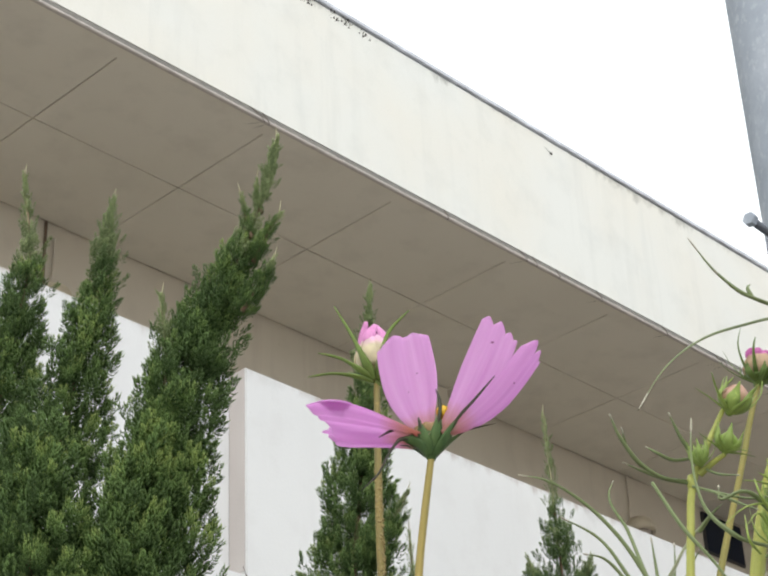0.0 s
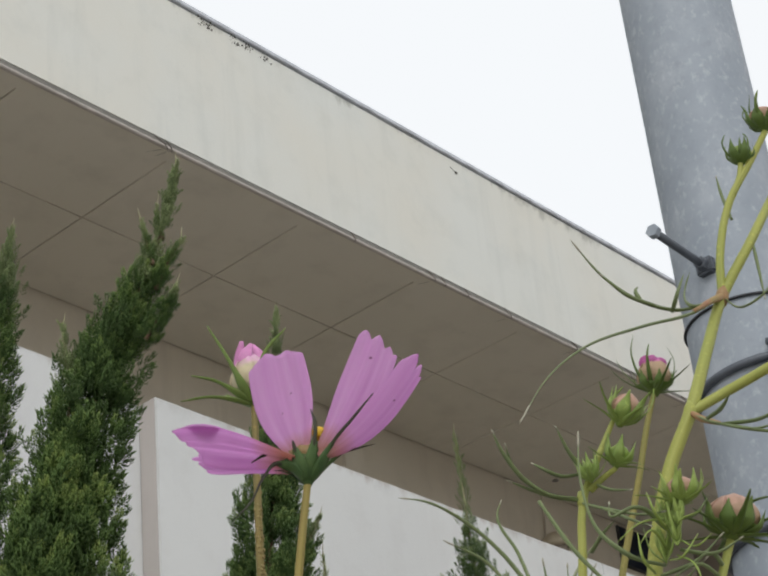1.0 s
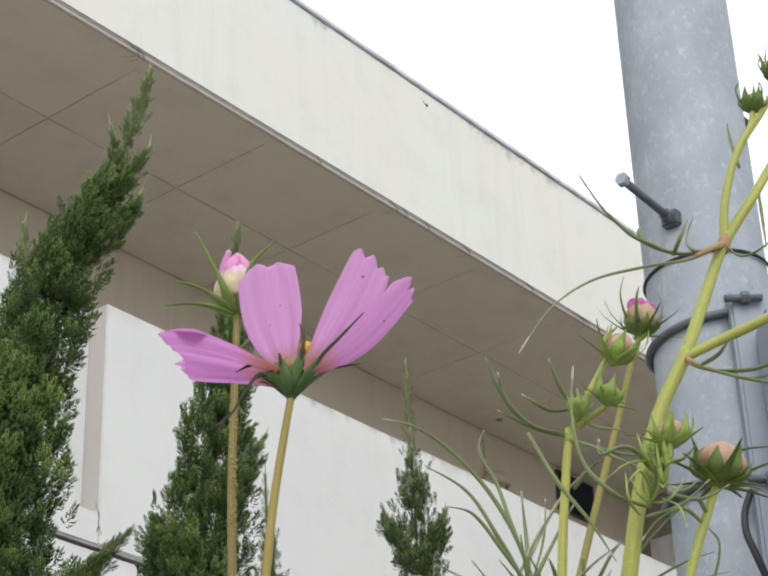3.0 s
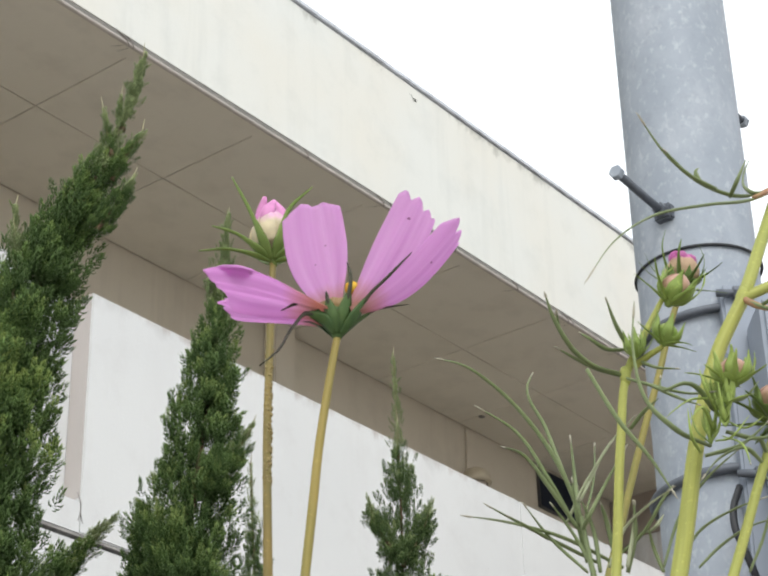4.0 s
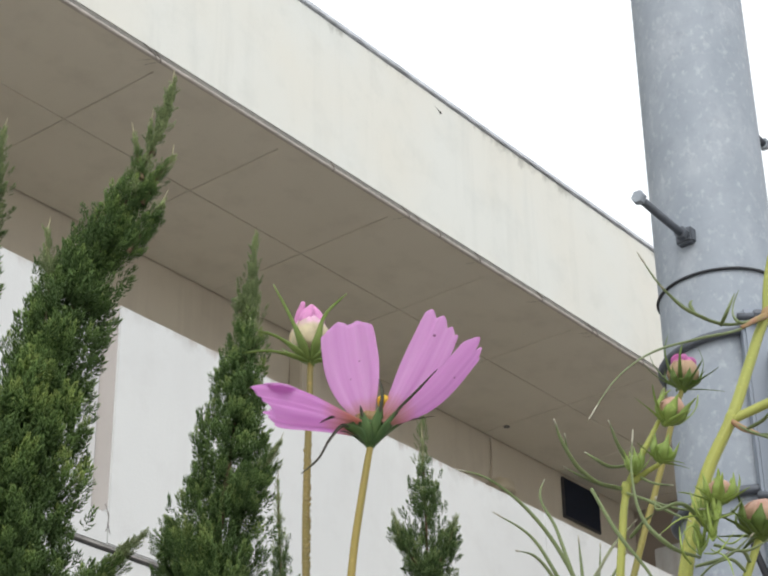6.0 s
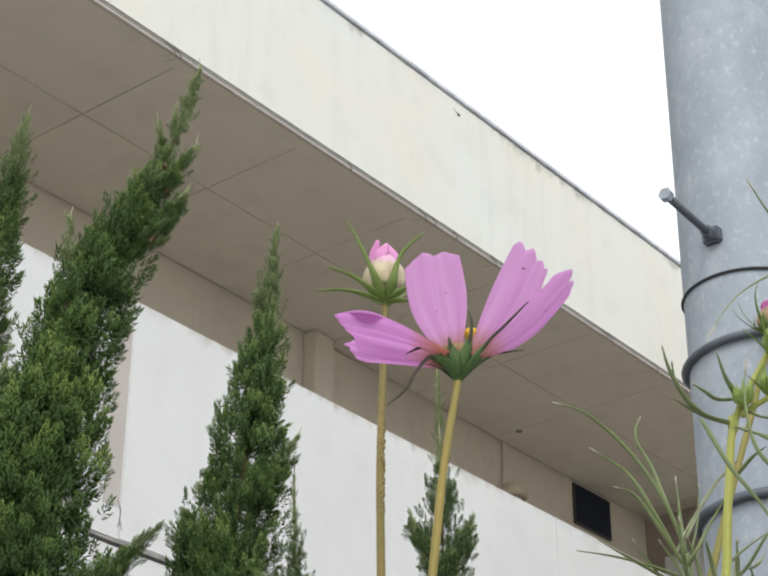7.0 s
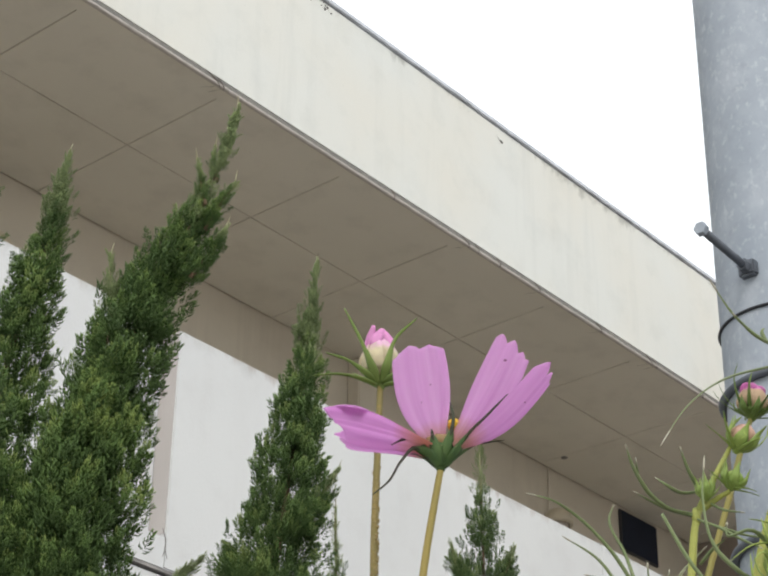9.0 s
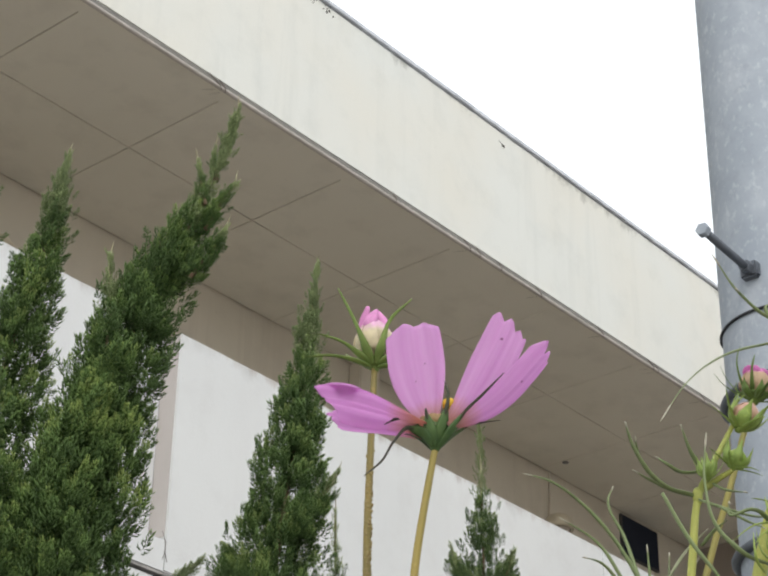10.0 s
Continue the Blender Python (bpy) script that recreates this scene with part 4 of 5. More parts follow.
def petal(plant, base, mid, tip, side, width, cup, lobes, seed, flap=0.0, point=0.0, waist=0.30, roll=0.0):
    """A ray petal: a creased blade bent along base, mid and tip; lobes: (place across, height, half-width) of the end's teeth."""
    rng = random.Random(seed)
    base, mid, tip, side = W(base), W(mid), W(tip), (W(side) - W((0, 0, 0))).normalized()
    nu, nv = 30, 44
    ragged = [rng.random() for _ in range(nv + 1)]
    creases = [(rng.uniform(-0.8, 0.8), rng.uniform(0.08, 0.16), rng.uniform(-1, 1)) for _ in range(5)]
    bm = bmesh.new()
    uv = bm.loops.layers.uv.new("UVMap")
    grid = []
    for i in range(nu + 1):
        row = []
        for j in range(nv + 1):
            v = -1 + 2 * j / nv
            end = max(high - 0.045 * (abs(v - at) / half) ** 1.6 for at, high, half in lobes) - 0.006 * ragged[j]
            s = i / nu * max(end, 0.66)
            c = base * (1 - s) ** 2 + mid * 2 * s * (1 - s) + tip * s * s
            tan = ((mid - base) * (1 - s) + (tip - mid) * s).normalized()
            sd = (side - tan * side.dot(tan)).normalized()
            nrm = tan.cross(sd)
            w = width * (waist + (1 - waist) * math.sin(min(1.0, s / 0.72) * math.pi / 2) ** 1.25) * (1 - 0.10 * max(0, (s - 0.78) / 0.22) ** 2) * (1 - point * s ** 3)
            pleat = 0.045 * width * math.cos(v * 6.3 + seed) * min(1, s * 2.2)
            for at, half, deep in creases:
                pleat += 0.075 * width * deep * math.exp(-((v - at) / half) ** 2) * min(1, s * 2)
            curl = cup * width * v * v + roll * width * max(0.0, (s - 0.7) / 0.3) ** 2
            row.append((bm.verts.new(c + sd * v * w + nrm * (curl + pleat)), (j / nv, s)))
        grid.append(row)
    for i in range(nu):
        for j in range(nv):
            q = [grid[i][j], grid[i][j + 1], grid[i + 1][j + 1], grid[i + 1][j]]
            f = bm.faces.new([k[0] for k in q])
            for lp, k in zip(f.loops, q):
                lp[uv].uv = k[1]
    if flap:
        # a tongue of the margin folded over on the outside
        a, b = int(nu * 0.55), int(nu * 0.88)
        edge = [grid[i][0][0].co for i in range(a, b + 1)]
        inner = [grid[i][8][0].co for i in range(a, b + 1)]
        lift = (edge[0] - inner[0]).cross(edge[-1] - edge[0]).normalized()
        if lift.dot(spot(0, -1, 0)) < 0:
            lift = -lift
        n = len(edge)
        rows = []
        for i, (e, k) in enumerate(zip(edge, inner)):
            f = math.sin(math.pi * i / (n - 1)) ** 0.7
            rows.append([bm.verts.new(e.lerp(k, flap * f * t) + lift * (0.0005 * f * math.sin(math.pi * min(t * 0.8 + 0.2, 1)) + 0.0001)) for t in (0, 0.3, 0.6, 0.85, 1.0)])
        for p, q in zip(rows, rows[1:]):
            for j in range(4):
                f = bm.faces.new((p[j], q[j], q[j + 1], p[j + 1]))
                for lp, t in zip(f.loops, (j, j, j + 1, j + 1)):
                    lp[uv].uv = (t / 8, 0.7)
    ob = part("petal", bm, PETAL, plant, smooth=True)
    sol = ob.modifiers.new("thickness", "SOLIDIFY")
    sol.thickness, sol.offset = 0.00025, 0
    return ob


def leaf(plant, threads, width, material=LEAF_THREAD, label=""):
    """A thread-like compound leaf: each thread a thin pointed strip."""
    bm = bmesh.new()
    for pts in threads:
        tube(bm, [W(p) for p in pts], [width * 0.8, width, width * 0.85, width * 0.6, width * 0.15], 6, 7, flat=0.55)
    made = part("leaf", bm, material, plant, label, True)
    for pts in threads:
        line = curve_points([W(p) for p in pts], 12)
        if (line[-1] - line[0]).length > 0.012:
            cut = max(len(line) // 11, 2)
            bm = tube(bmesh.new(), line[-cut - 1:], [width * 0.40, width * 0.48, width * 0.36, width * 0.14], 6, 1, flat=0.75)
            part("tip", bm, LEAF_TIP, made, "pale dry tip", True)
    return made


# the open flower
FP = (-0.0037, 0.4550, 1.5928)
flower = empty("cosmos_plant", spot(FP[0] - 0.02, 0.45, 0.09), "pink cosmos in bloom, seen from below", "flower", "cosmos plants")
stem(flower, "stem", [(-0.0096, 0.4550, 1.5507), (-0.0084, 0.4550, 1.5626), (-0.0058, 0.4550, 1.5802), FP], [0.0011, 0.00105, 0.0010, 0.0009], STEM_FLOWER)


def F(du, dh, dz):
    """A place near the flower's heart."""
    return (FP[0] + du, FP[1] + dh, FP[2] + dz)


petal(flower, F(-0.0022, -0.0030, 0.0048), F(-0.0200, -0.0024, 0.0124), F(-0.0324, -0.0024, 0.0138), (0.10, 1, -0.15), 0.0110, 0.06, ((-0.8, 1.0, 0.45), (-0.15, 0.91, 0.4), (0.6, 0.78, 0.5)), 1, 1.9, 0.38)
petal(flower, F(-0.0025, 0.001, 0.0040), F(-0.0165, 0.0110, 0.0142), F(-0.0300, 0.0105, 0.0130), (0.15, 1, -0.15), 0.0044, 0.22, ((-0.75, 0.93, 0.25), (-0.2, 1.0, 0.28), (0.35, 0.95, 0.25), (0.8, 0.90, 0.2)), 2, roll=-0.5)
petal(flower, F(-0.0006, -0.0040, 0.0046), F(-0.0048, 0.0060, 0.019), F(-0.0068, 0.0055, 0.0412), (1, -0.25, 0.08), 0.0080, 0.10, ((-0.82, 0.935, 0.30), (-0.32, 1.0, 0.42), (0.45, 0.985, 0.48)), 3, waist=0.20)
petal(flower, F(0.0030, -0.0035, 0.0046), F(0.0130, 0.007, 0.020), F(0.0220, 0.008, 0.0440), (1, 0.30, -0.40), 0.0060, 0.14, ((-0.72, 1.0, 0.30), (-0.05, 0.985, 0.34), (0.55, 0.95, 0.28), (0.92, 0.92, 0.2)), 4, waist=0.24)
petal(flower, F(0.0036, -0.0040, 0.0040), F(0.0188, 0.001, 0.0104), F(0.0312, 0.002, 0.0322), (0.42, 0.88, -0.36), 0.0047, 0.34, ((-0.5, 1.0, 0.32), (0.25, 0.975, 0.30), (0.85, 0.94, 0.3)), 5, waist=0.26, roll=-0.25)
bm = lathe(bmesh.new(), [(0.0010, -0.0010), (0.0016, 0.0004), (0.0029, 0.0022), (0.0040, 0.0042), (0.0045, 0.0056)], upright(W(FP), (0.05, 0.02, 1)), 32, 8, 0.06)
part("calyx", bm, BRACT_CUP, flower, "dark green calyx cup", True)
bm = lathe(bmesh.new(), [(0.0034, 0.0048), (0.0040, 0.0064), (0.0043, 0.0080), (0.0036, 0.0086)], upright(W(FP), (0.05, 0.02, 1)), 32, 8, 0.10)
part("inner_calyx", bm, INNER_BROWN, flower, "brownish inner bracts", True)
bm = bmesh.new()
random.seed(4)
for k in range(46):
    a, r = k * 2.4, 0.0013 * math.sqrt(k / 46)
    c = W(F(r * math.cos(a) + 0.0037, r * math.sin(a) + 0.0020, 0.0100 + 0.0032 * (1 - r / 0.005)))
    lathe(bm, [(0.0003, 0), (0.0005, 0.0016), (0.0002, 0.0026)], upright(c, (math.cos(a) * 0.15, math.sin(a) * 0.15, 1)), 6)
part("disc", bm, YELLOW, flower, "yellow disc florets", True)
# sepals: broad green feet on the cup that narrow into dark, curled points
for pts in ([(0.0006, -0.0012, -0.0002), (0.0017, -0.0040, 0.0040), (0.0029, -0.0056, 0.0085), (0.0034, -0.0060, 0.0130), (0.0026, -0.0062, 0.0168)],
            [(0.0010, -0.0008, -0.0002), (0.0042, -0.0030, 0.0036), (0.0072, -0.0042, 0.0078), (0.0125, -0.0046, 0.0135), (0.0185, -0.0040, 0.0205)],
            [(0.0012, 0.0002, -0.0002), (0.0045, 0.0004, 0.0036), (0.0086, 0.0008, 0.0068), (0.0130, 0.0012, 0.0082), (0.0176, 0.0015, 0.0090)],
            [(-0.0008, -0.0010, -0.0002), (-0.0034, -0.0030, 0.0030), (-0.0068, -0.0040, 0.0040), (-0.0108, -0.0040, 0.0002), (-0.0140, -0.0038, -0.0055), (-0.0186, -0.0034, -0.0096)],
            [(-0.0010, -0.0004, -0.0002), (-0.0040, -0.0014, 0.0042), (-0.0066, -0.0020, 0.0082), (-0.0098, -0.0020, 0.0078), (-0.0136, -0.0018, 0.0060)],
            [(-0.0010, 0.0008, -0.0002), (-0.0038, 0.0028, 0.0036), (-0.0064, 0.0046, 0.0060), (-0.0086, 0.0058, 0.0068)],
            [(0.0000, 0.0012, -0.0002), (0.0006, 0.0042, 0.0040), (0.0012, 0.0066, 0.0080), (0.0010, 0.0080, 0.0120)],
            [(-0.0002, -0.0013, -0.0002), (-0.0014, -0.0042, 0.0036), (-0.0022, -0.0052, 0.0070), (-0.0026, -0.0054, 0.0092)]):
    line = [W(F(*p)) for p in pts]
    away = spot(pts[1][0], pts[1][1], 0).normalized() + Vector((0, 0, -0.4))
    sepal = part("sepal", blade(bmesh.new(), line[:3], [0.0007, 0.0017, 0.0019, 0.0014, 0.0007], away), BRACT_CUP, flower, "green sepal with a dark curled point", True)
    part("point", blade(bmesh.new(), [line[1].lerp(line[2], 0.7)] + line[2:], [0.0006, 0.00062, 0.00055, 0.00045, 0.00015], away, 0.5), BRACT_DARK, sepal, "dark curled point", True)

# the closed bud behind it
BP = (-0.0228, 0.5260, 1.6531)
budding = empty("cosmos_plant", spot(BP[0] + 0.01, 0.53, 0.09), "cosmos bud with pink tip on a rough ochre stem", "flower", "cosmos plants")
stem(budding, "stem", [(-0.0237, 0.5260, 1.5758), (-0.0240, 0.5260, 1.5942), (-0.0236, 0.5260, 1.6197), BP], [0.0013, 0.0012, 0.00115, 0.0011, 0.0010], STEM_BUD)
# small bumps along the stem, standing for aphids
bm = bmesh.new()
random.seed(8)
low, mid = W((-0.0238, 0.5260, 1.5834)), W((-0.0236, 0.5260, 1.6245))
for k in range(240):
    f = random.random() ** 0.8
    a = random.uniform(0, 2 * math.pi)
    c = mid.lerp(low, f) + Vector((math.cos(a), math.sin(a), 0)) * 0.0011
    bmesh.ops.create_icosphere(bm, subdivisions=1, radius=random.uniform(0.00018, 0.00042), matrix=Matrix.Translation(c) @ Matrix.Diagonal((1, 1, 1.6, 1)))
part("aphids", bm, APHID, budding, "aphids crowded along the stem", True, kind="stuff")
bud(budding, W(BP) + Vector((0, 0, 0.002)), spot(-0.05, -0.05, 1), 0.0062, 0.0150, BUD_PINK, "cream bud with pink furled petals", 0, 0.018, 21, BRACT_OLIVE, inner=0, cup=0.35, furl=4, peak=1.12, layers=6, cup_r=0.62)
for pts, w in (([(-0.0008, -0.0010, -0.0026), (-0.0058, -0.0030, -0.0012), (-0.0125, -0.0040, 0.0000), (-0.0215, -0.0040, -0.0004)], 0.0013),
               ([(-0.0008, -0.0014, -0.0022), (-0.0050, -0.0045, 0.0006), (-0.0105, -0.0062, 0.0040), (-0.0175, -0.0070, 0.0062)], 0.0015),
               ([(-0.0006, -0.0018, -0.0022), (-0.0028, -0.0066, 0.0020), (-0.0062, -0.0086, 0.0098), (-0.0118, -0.0096, 0.0212)], 0.0016),
               ([(0.0006, -0.0018, -0.0022), (0.0024, -0.0066, 0.0024), (0.0046, -0.0086, 0.0098), (0.0118, -0.0090, 0.0178)], 0.0016),
               ([(0.0008, -0.0012, -0.0022), (0.0042, -0.0036, -0.0004), (0.0074, -0.0040, 0.0016), (0.0100, -0.0040, 0.0040)], 0.0015),
               ([(0.0008, -0.0008, -0.0026), (0.0038, -0.0020, -0.0024), (0.0072, -0.0024, -0.0026), (0.0108, -0.0024, -0.0014)], 0.0012),
               ([(0.0004, 0.0014, -0.0022), (0.0022, 0.0060, 0.0010), (0.0050, 0.0092, 0.0050), (0.0090, 0.0120, 0.0090)], 0.0014),
               ([(-0.0004, 0.0014, -0.0022), (-0.0026, 0.0060, 0.0010), (-0.0060, 0.0092, 0.0050), (-0.0100, 0.0120, 0.0090)], 0.0014)):
    away = spot(pts[1][0], pts[1][1], 0).normalized() * 0.8 + Vector((0, 0, -0.5))
    part("bract", blade(bmesh.new(), [W((BP[0] + a, BP[1] + b, BP[2] + 0.002 + c)) for a, b, c in pts], [w * 0.5, w, w * 1.05, w * 0.7, w * 0.45, w * 0.38, w * 0.30, w * 0.12], away, 0.3), BRACT_OLIVE, budding, smooth=True)

# the sturdy plant beside the pole
NODE = (0.1022, 0.4300, 1.6178)
NODE2 = (0.0874, 0.4200, 1.5830)
sturdy = empty("cosmos_plant", spot((0.0691, 0.4200, 1.5361)[0] - 0.02, 0.42, 0.09), "sturdy budding cosmos with thick yellow-green stem", "flower", "cosmos plants")
stem(sturdy, "stem", [(0.0694, 0.4200, 1.5289), (0.0754, 0.4200, 1.5549), (0.0805, 0.4200, 1.5697), NODE2, (0.0950, 0.4250, 1.6012), NODE, (0.1111, 0.4300, 1.6312), (0.1266, 0.4400, 1.6579), (0.1418, 0.4400, 1.6803)], [0.0018, 0.0017, 0.0016, 0.0015, 0.0014, 0.0013, 0.0012, 0.0010, 0.0009], STEM_GREEN)
stem(sturdy, "branch", [NODE2, (0.0953, 0.4200, 1.5867), (0.1087, 0.4150, 1.5910), (0.1214, 0.4100, 1.5968), (0.1329, 0.4100, 1.6105)], [0.0012, 0.0012, 0.0011, 0.0010], STEM_GREEN, ground_foot=False)
stem(sturdy, "branch", [NODE, (0.1036, 0.4300, 1.6282), (0.1091, 0.4300, 1.6448), (0.1166, 0.4300, 1.6562), (0.1219, 0.4300, 1.6645)], [0.0011, 0.0010, 0.0009, 0.0008], STEM_GREEN, ground_foot=False)
stem(sturdy, "branch", [(0.1102, 0.4300, 1.6465), (0.1131, 0.4300, 1.6522), (0.1140, 0.4300, 1.6559)], [0.0009, 0.0008, 0.0007], STEM_GREEN, ground_foot=False)
for p in (NODE, NODE2):
    bm = lathe(bmesh.new(), [(0.0012, -0.0024), (0.00160, -0.0008), (0.00160, 0.0008), (0.0011, 0.0026)], upright(W(p), spot(0.3, 0, 1)), 14)
    part("node", bm, NODE_RED if p is NODE else STEM_GREEN, sturdy, "reddish stem node" if p is NODE else "", True)
bud(sturdy, W((0.1142, 0.4300, 1.6564)), spot(0.05, -0.1, 1), 0.0030, 0.0045, BUD_GREEN, "small green bud", 5, 0.0080, 31, BRACT, (50, 80), inner=6, wrap=0.95, broad=1.1)
bud(sturdy, W((0.1219, 0.4300, 1.6660)), spot(0.1, -0.1, 1), 0.0037, 0.0058, BUD_PEACH, "small green bud with a peach top", 6, 0.0105, 32, BRACT, (50, 80), inner=6, wrap=0.8, broad=1.15, layers=6)
bud(sturdy, W((0.0796, 0.4050, 1.5554)), spot(0.1, -0.15, 1), 0.0036, 0.0052, BUD_PEACH, "small bud with pale top", 8, 0.0088, 33, BRACT_LIGHT, (15, 75), inner=7, wrap=0.95, broad=1.2, layers=5)
leaf(sturdy, [
    [NODE, (0.0924, 0.4200, 1.6087), (0.0781, 0.4050, 1.5985), (0.0624, 0.3900, 1.5866), (0.0522, 0.3800, 1.5743), (0.0456, 0.3750, 1.5629)],
    [NODE, (0.0899, 0.4250, 1.6128), (0.0801, 0.4200, 1.6142), (0.0725, 0.4150, 1.6186), (0.0659, 0.4100, 1.6266)],
    [(0.0845, 0.4200, 1.6117), (0.0772, 0.4150, 1.6129), (0.0711, 0.4100, 1.6167)],
    [(0.0812, 0.4200, 1.6134), (0.0804, 0.4200, 1.6169), (0.0811, 0.4200, 1.6175)],
    [(0.0887, 0.4250, 1.6124), (0.0898, 0.4200, 1.6142), (0.0923, 0.4200, 1.6195)],
    [NODE, (0.0926, 0.4200, 1.6107), (0.0944, 0.4300, 1.6231), (0.0957, 0.4300, 1.6258)]], 0.00058)
leaf(sturdy, [
    [NODE, (0.1052, 0.4250, 1.6116), (0.1098, 0.4200, 1.6116), (0.1141, 0.4200, 1.6168)],
    [(0.1124, 0.4300, 1.6319), (0.1124, 0.4300, 1.6234), (0.1123, 0.4300, 1.6157)],
    [(0.1086, 0.4300, 1.6393), (0.1073, 0.4300, 1.6482), (0.1071, 0.4300, 1.6529)]], 0.00045)
leaf(sturdy, [
    [NODE2, (0.0913, 0.4100, 1.5748), (0.0988, 0.4050, 1.5702), (0.1077, 0.4000, 1.5703)],
    [(0.0924, 0.4100, 1.5745), (0.1002, 0.4050, 1.5725), (0.1072, 0.4000, 1.5739)],
    [(0.0924, 0.4100, 1.5744), (0.0987, 0.4050, 1.5698), (0.1049, 0.4000, 1.5657)],
    [(0.0893, 0.4100, 1.5762), (0.0919, 0.4050, 1.5760), (0.0933, 0.4000, 1.5765)]], 0.0007)
bm = tube(bmesh.new(), [W(NODE2), W((0.0891, 0.4150, 1.5786)), W((0.0918, 0.4100, 1.5747))], [0.0007, 0.0008, 0.0005], 8, 5)
part("leaf_base", bm, NODE_RED, sturdy, "reddish leaf base", True)
bm = tube(bmesh.new(), [W(NODE), W((0.0984, 0.4250, 1.6142)), W((0.0930, 0.4200, 1.6093))], [0.0011, 0.0008, 0.0005], 8, 5)
part("leaf_base", bm, NODE_RED, sturdy, "reddish leaf base", True)


def tuft(plant, at, count, reach, seed, width=0.0005, lean=(0, 0, 1)):
    """A young side shoot at a stem node: short folded leaves that clasp one another and point upwards."""
    rng = random.Random(seed)
    bm = bmesh.new()
    for k in range(count):
        a = k * 2.4 + rng.uniform(-0.4, 0.4)
        o = Vector((math.cos(a), math.sin(a), 0)) * rng.uniform(0.5, 1)
        ln = reach * rng.uniform(0.5, 1.1)
        c = W(at) + Vector((0, 0, rng.uniform(-0.002, 0.002)))
        w = width * rng.uniform(1.2, 2.2)
        blade(bm, [c, c + (o * 0.30 + Vector(lean) * 0.35) * ln, c + (o * 0.42 + Vector(lean) * rng.uniform(0.8, 1.1)) * ln], [w * 0.8, w * 1.1, w * 0.8, w * 0.15], o - Vector((0, 0, 0.2)), 0.5, 4)
    return part("leaf_tuft", bm, BRACT_LIGHT, plant, "bunch of young clasping leaves", True)


tuft(sturdy, (0.0770, 0.4100, 1.5519), 22, 0.0080, 41, 0.00032)
tuft(sturdy, (0.0781, 0.4100, 1.5565), 16, 0.0065, 42, 0.00034)
tuft(sturdy, (0.0746, 0.4100, 1.5452), 14, 0.010, 43, 0.00032)
leaf(sturdy, [
    [(0.0763, 0.4100, 1.5508), (0.0682, 0.4000, 1.5528), (0.0633, 0.4000, 1.5514), (0.0636, 0.4000, 1.5548)],
    [(0.0743, 0.4100, 1.5429), (0.0650, 0.4000, 1.5429), (0.0608, 0.4000, 1.5476), (0.0583, 0.4000, 1.5603), (0.0595, 0.4000, 1.5720)],
    [(0.0779, 0.4100, 1.5461), (0.0852, 0.4100, 1.5445), (0.0920, 0.4100, 1.5476)],
    [(0.0730, 0.4100, 1.5407), (0.0807, 0.4100, 1.5431), (0.0879, 0.4100, 1.5490)],
    [(0.0777, 0.4100, 1.5530), (0.0826, 0.4100, 1.5539), (0.0863, 0.4100, 1.5578)]], 0.00068)

leaf(sturdy, [
    [(0.0764, 0.4080, 1.5488), (0.0723, 0.4000, 1.5526), (0.0717, 0.4000, 1.5560)],
    [(0.0776, 0.4080, 1.5499), (0.0788, 0.4000, 1.5493), (0.0826, 0.4000, 1.5503)],
    [(0.0750, 0.4080, 1.5460), (0.0707, 0.4000, 1.5470), (0.0685, 0.4000, 1.5443)],
    [(0.0779, 0.4080, 1.5476), (0.0811, 0.4000, 1.5430), (0.0838, 0.4000, 1.5451)],
    [(0.0781, 0.4080, 1.5539), (0.0760, 0.4000, 1.5569), (0.0752, 0.4000, 1.5604)],
    [(0.0752, 0.4080, 1.5432), (0.0773, 0.4000, 1.5410), (0.0809, 0.4000, 1.5453)],
    [(0.0717, 0.4080, 1.5406), (0.0685, 0.4000, 1.5416), (0.0684, 0.4000, 1.5471)],
    [(0.0769, 0.4080, 1.5442), (0.0794, 0.4000, 1.5376), (0.0800, 0.4000, 1.5343)],
    [(0.0764, 0.4080, 1.5528), (0.0677, 0.4000, 1.5483), (0.0631, 0.4000, 1.5446)]], 0.00038, BRACT_LIGHT)
tuft(sturdy, (0.0769, 0.4050, 1.5470), 18, 0.0070, 44, 0.0003)
tuft(sturdy, (0.0782, 0.4050, 1.5515), 16, 0.0055, 45, 0.00034)
leaf(sturdy, [
    [(0.0936, 0.4400, 1.5633), (0.0992, 0.4300, 1.5638), (0.1051, 0.4200, 1.5604)],
    [(0.0943, 0.4400, 1.5596), (0.1008, 0.4300, 1.5588), (0.1058, 0.4200, 1.5573)],
    [(0.0948, 0.4400, 1.5589), (0.1003, 0.4300, 1.5552), (0.1034, 0.4200, 1.5486)]], 0.0006, BRACT)

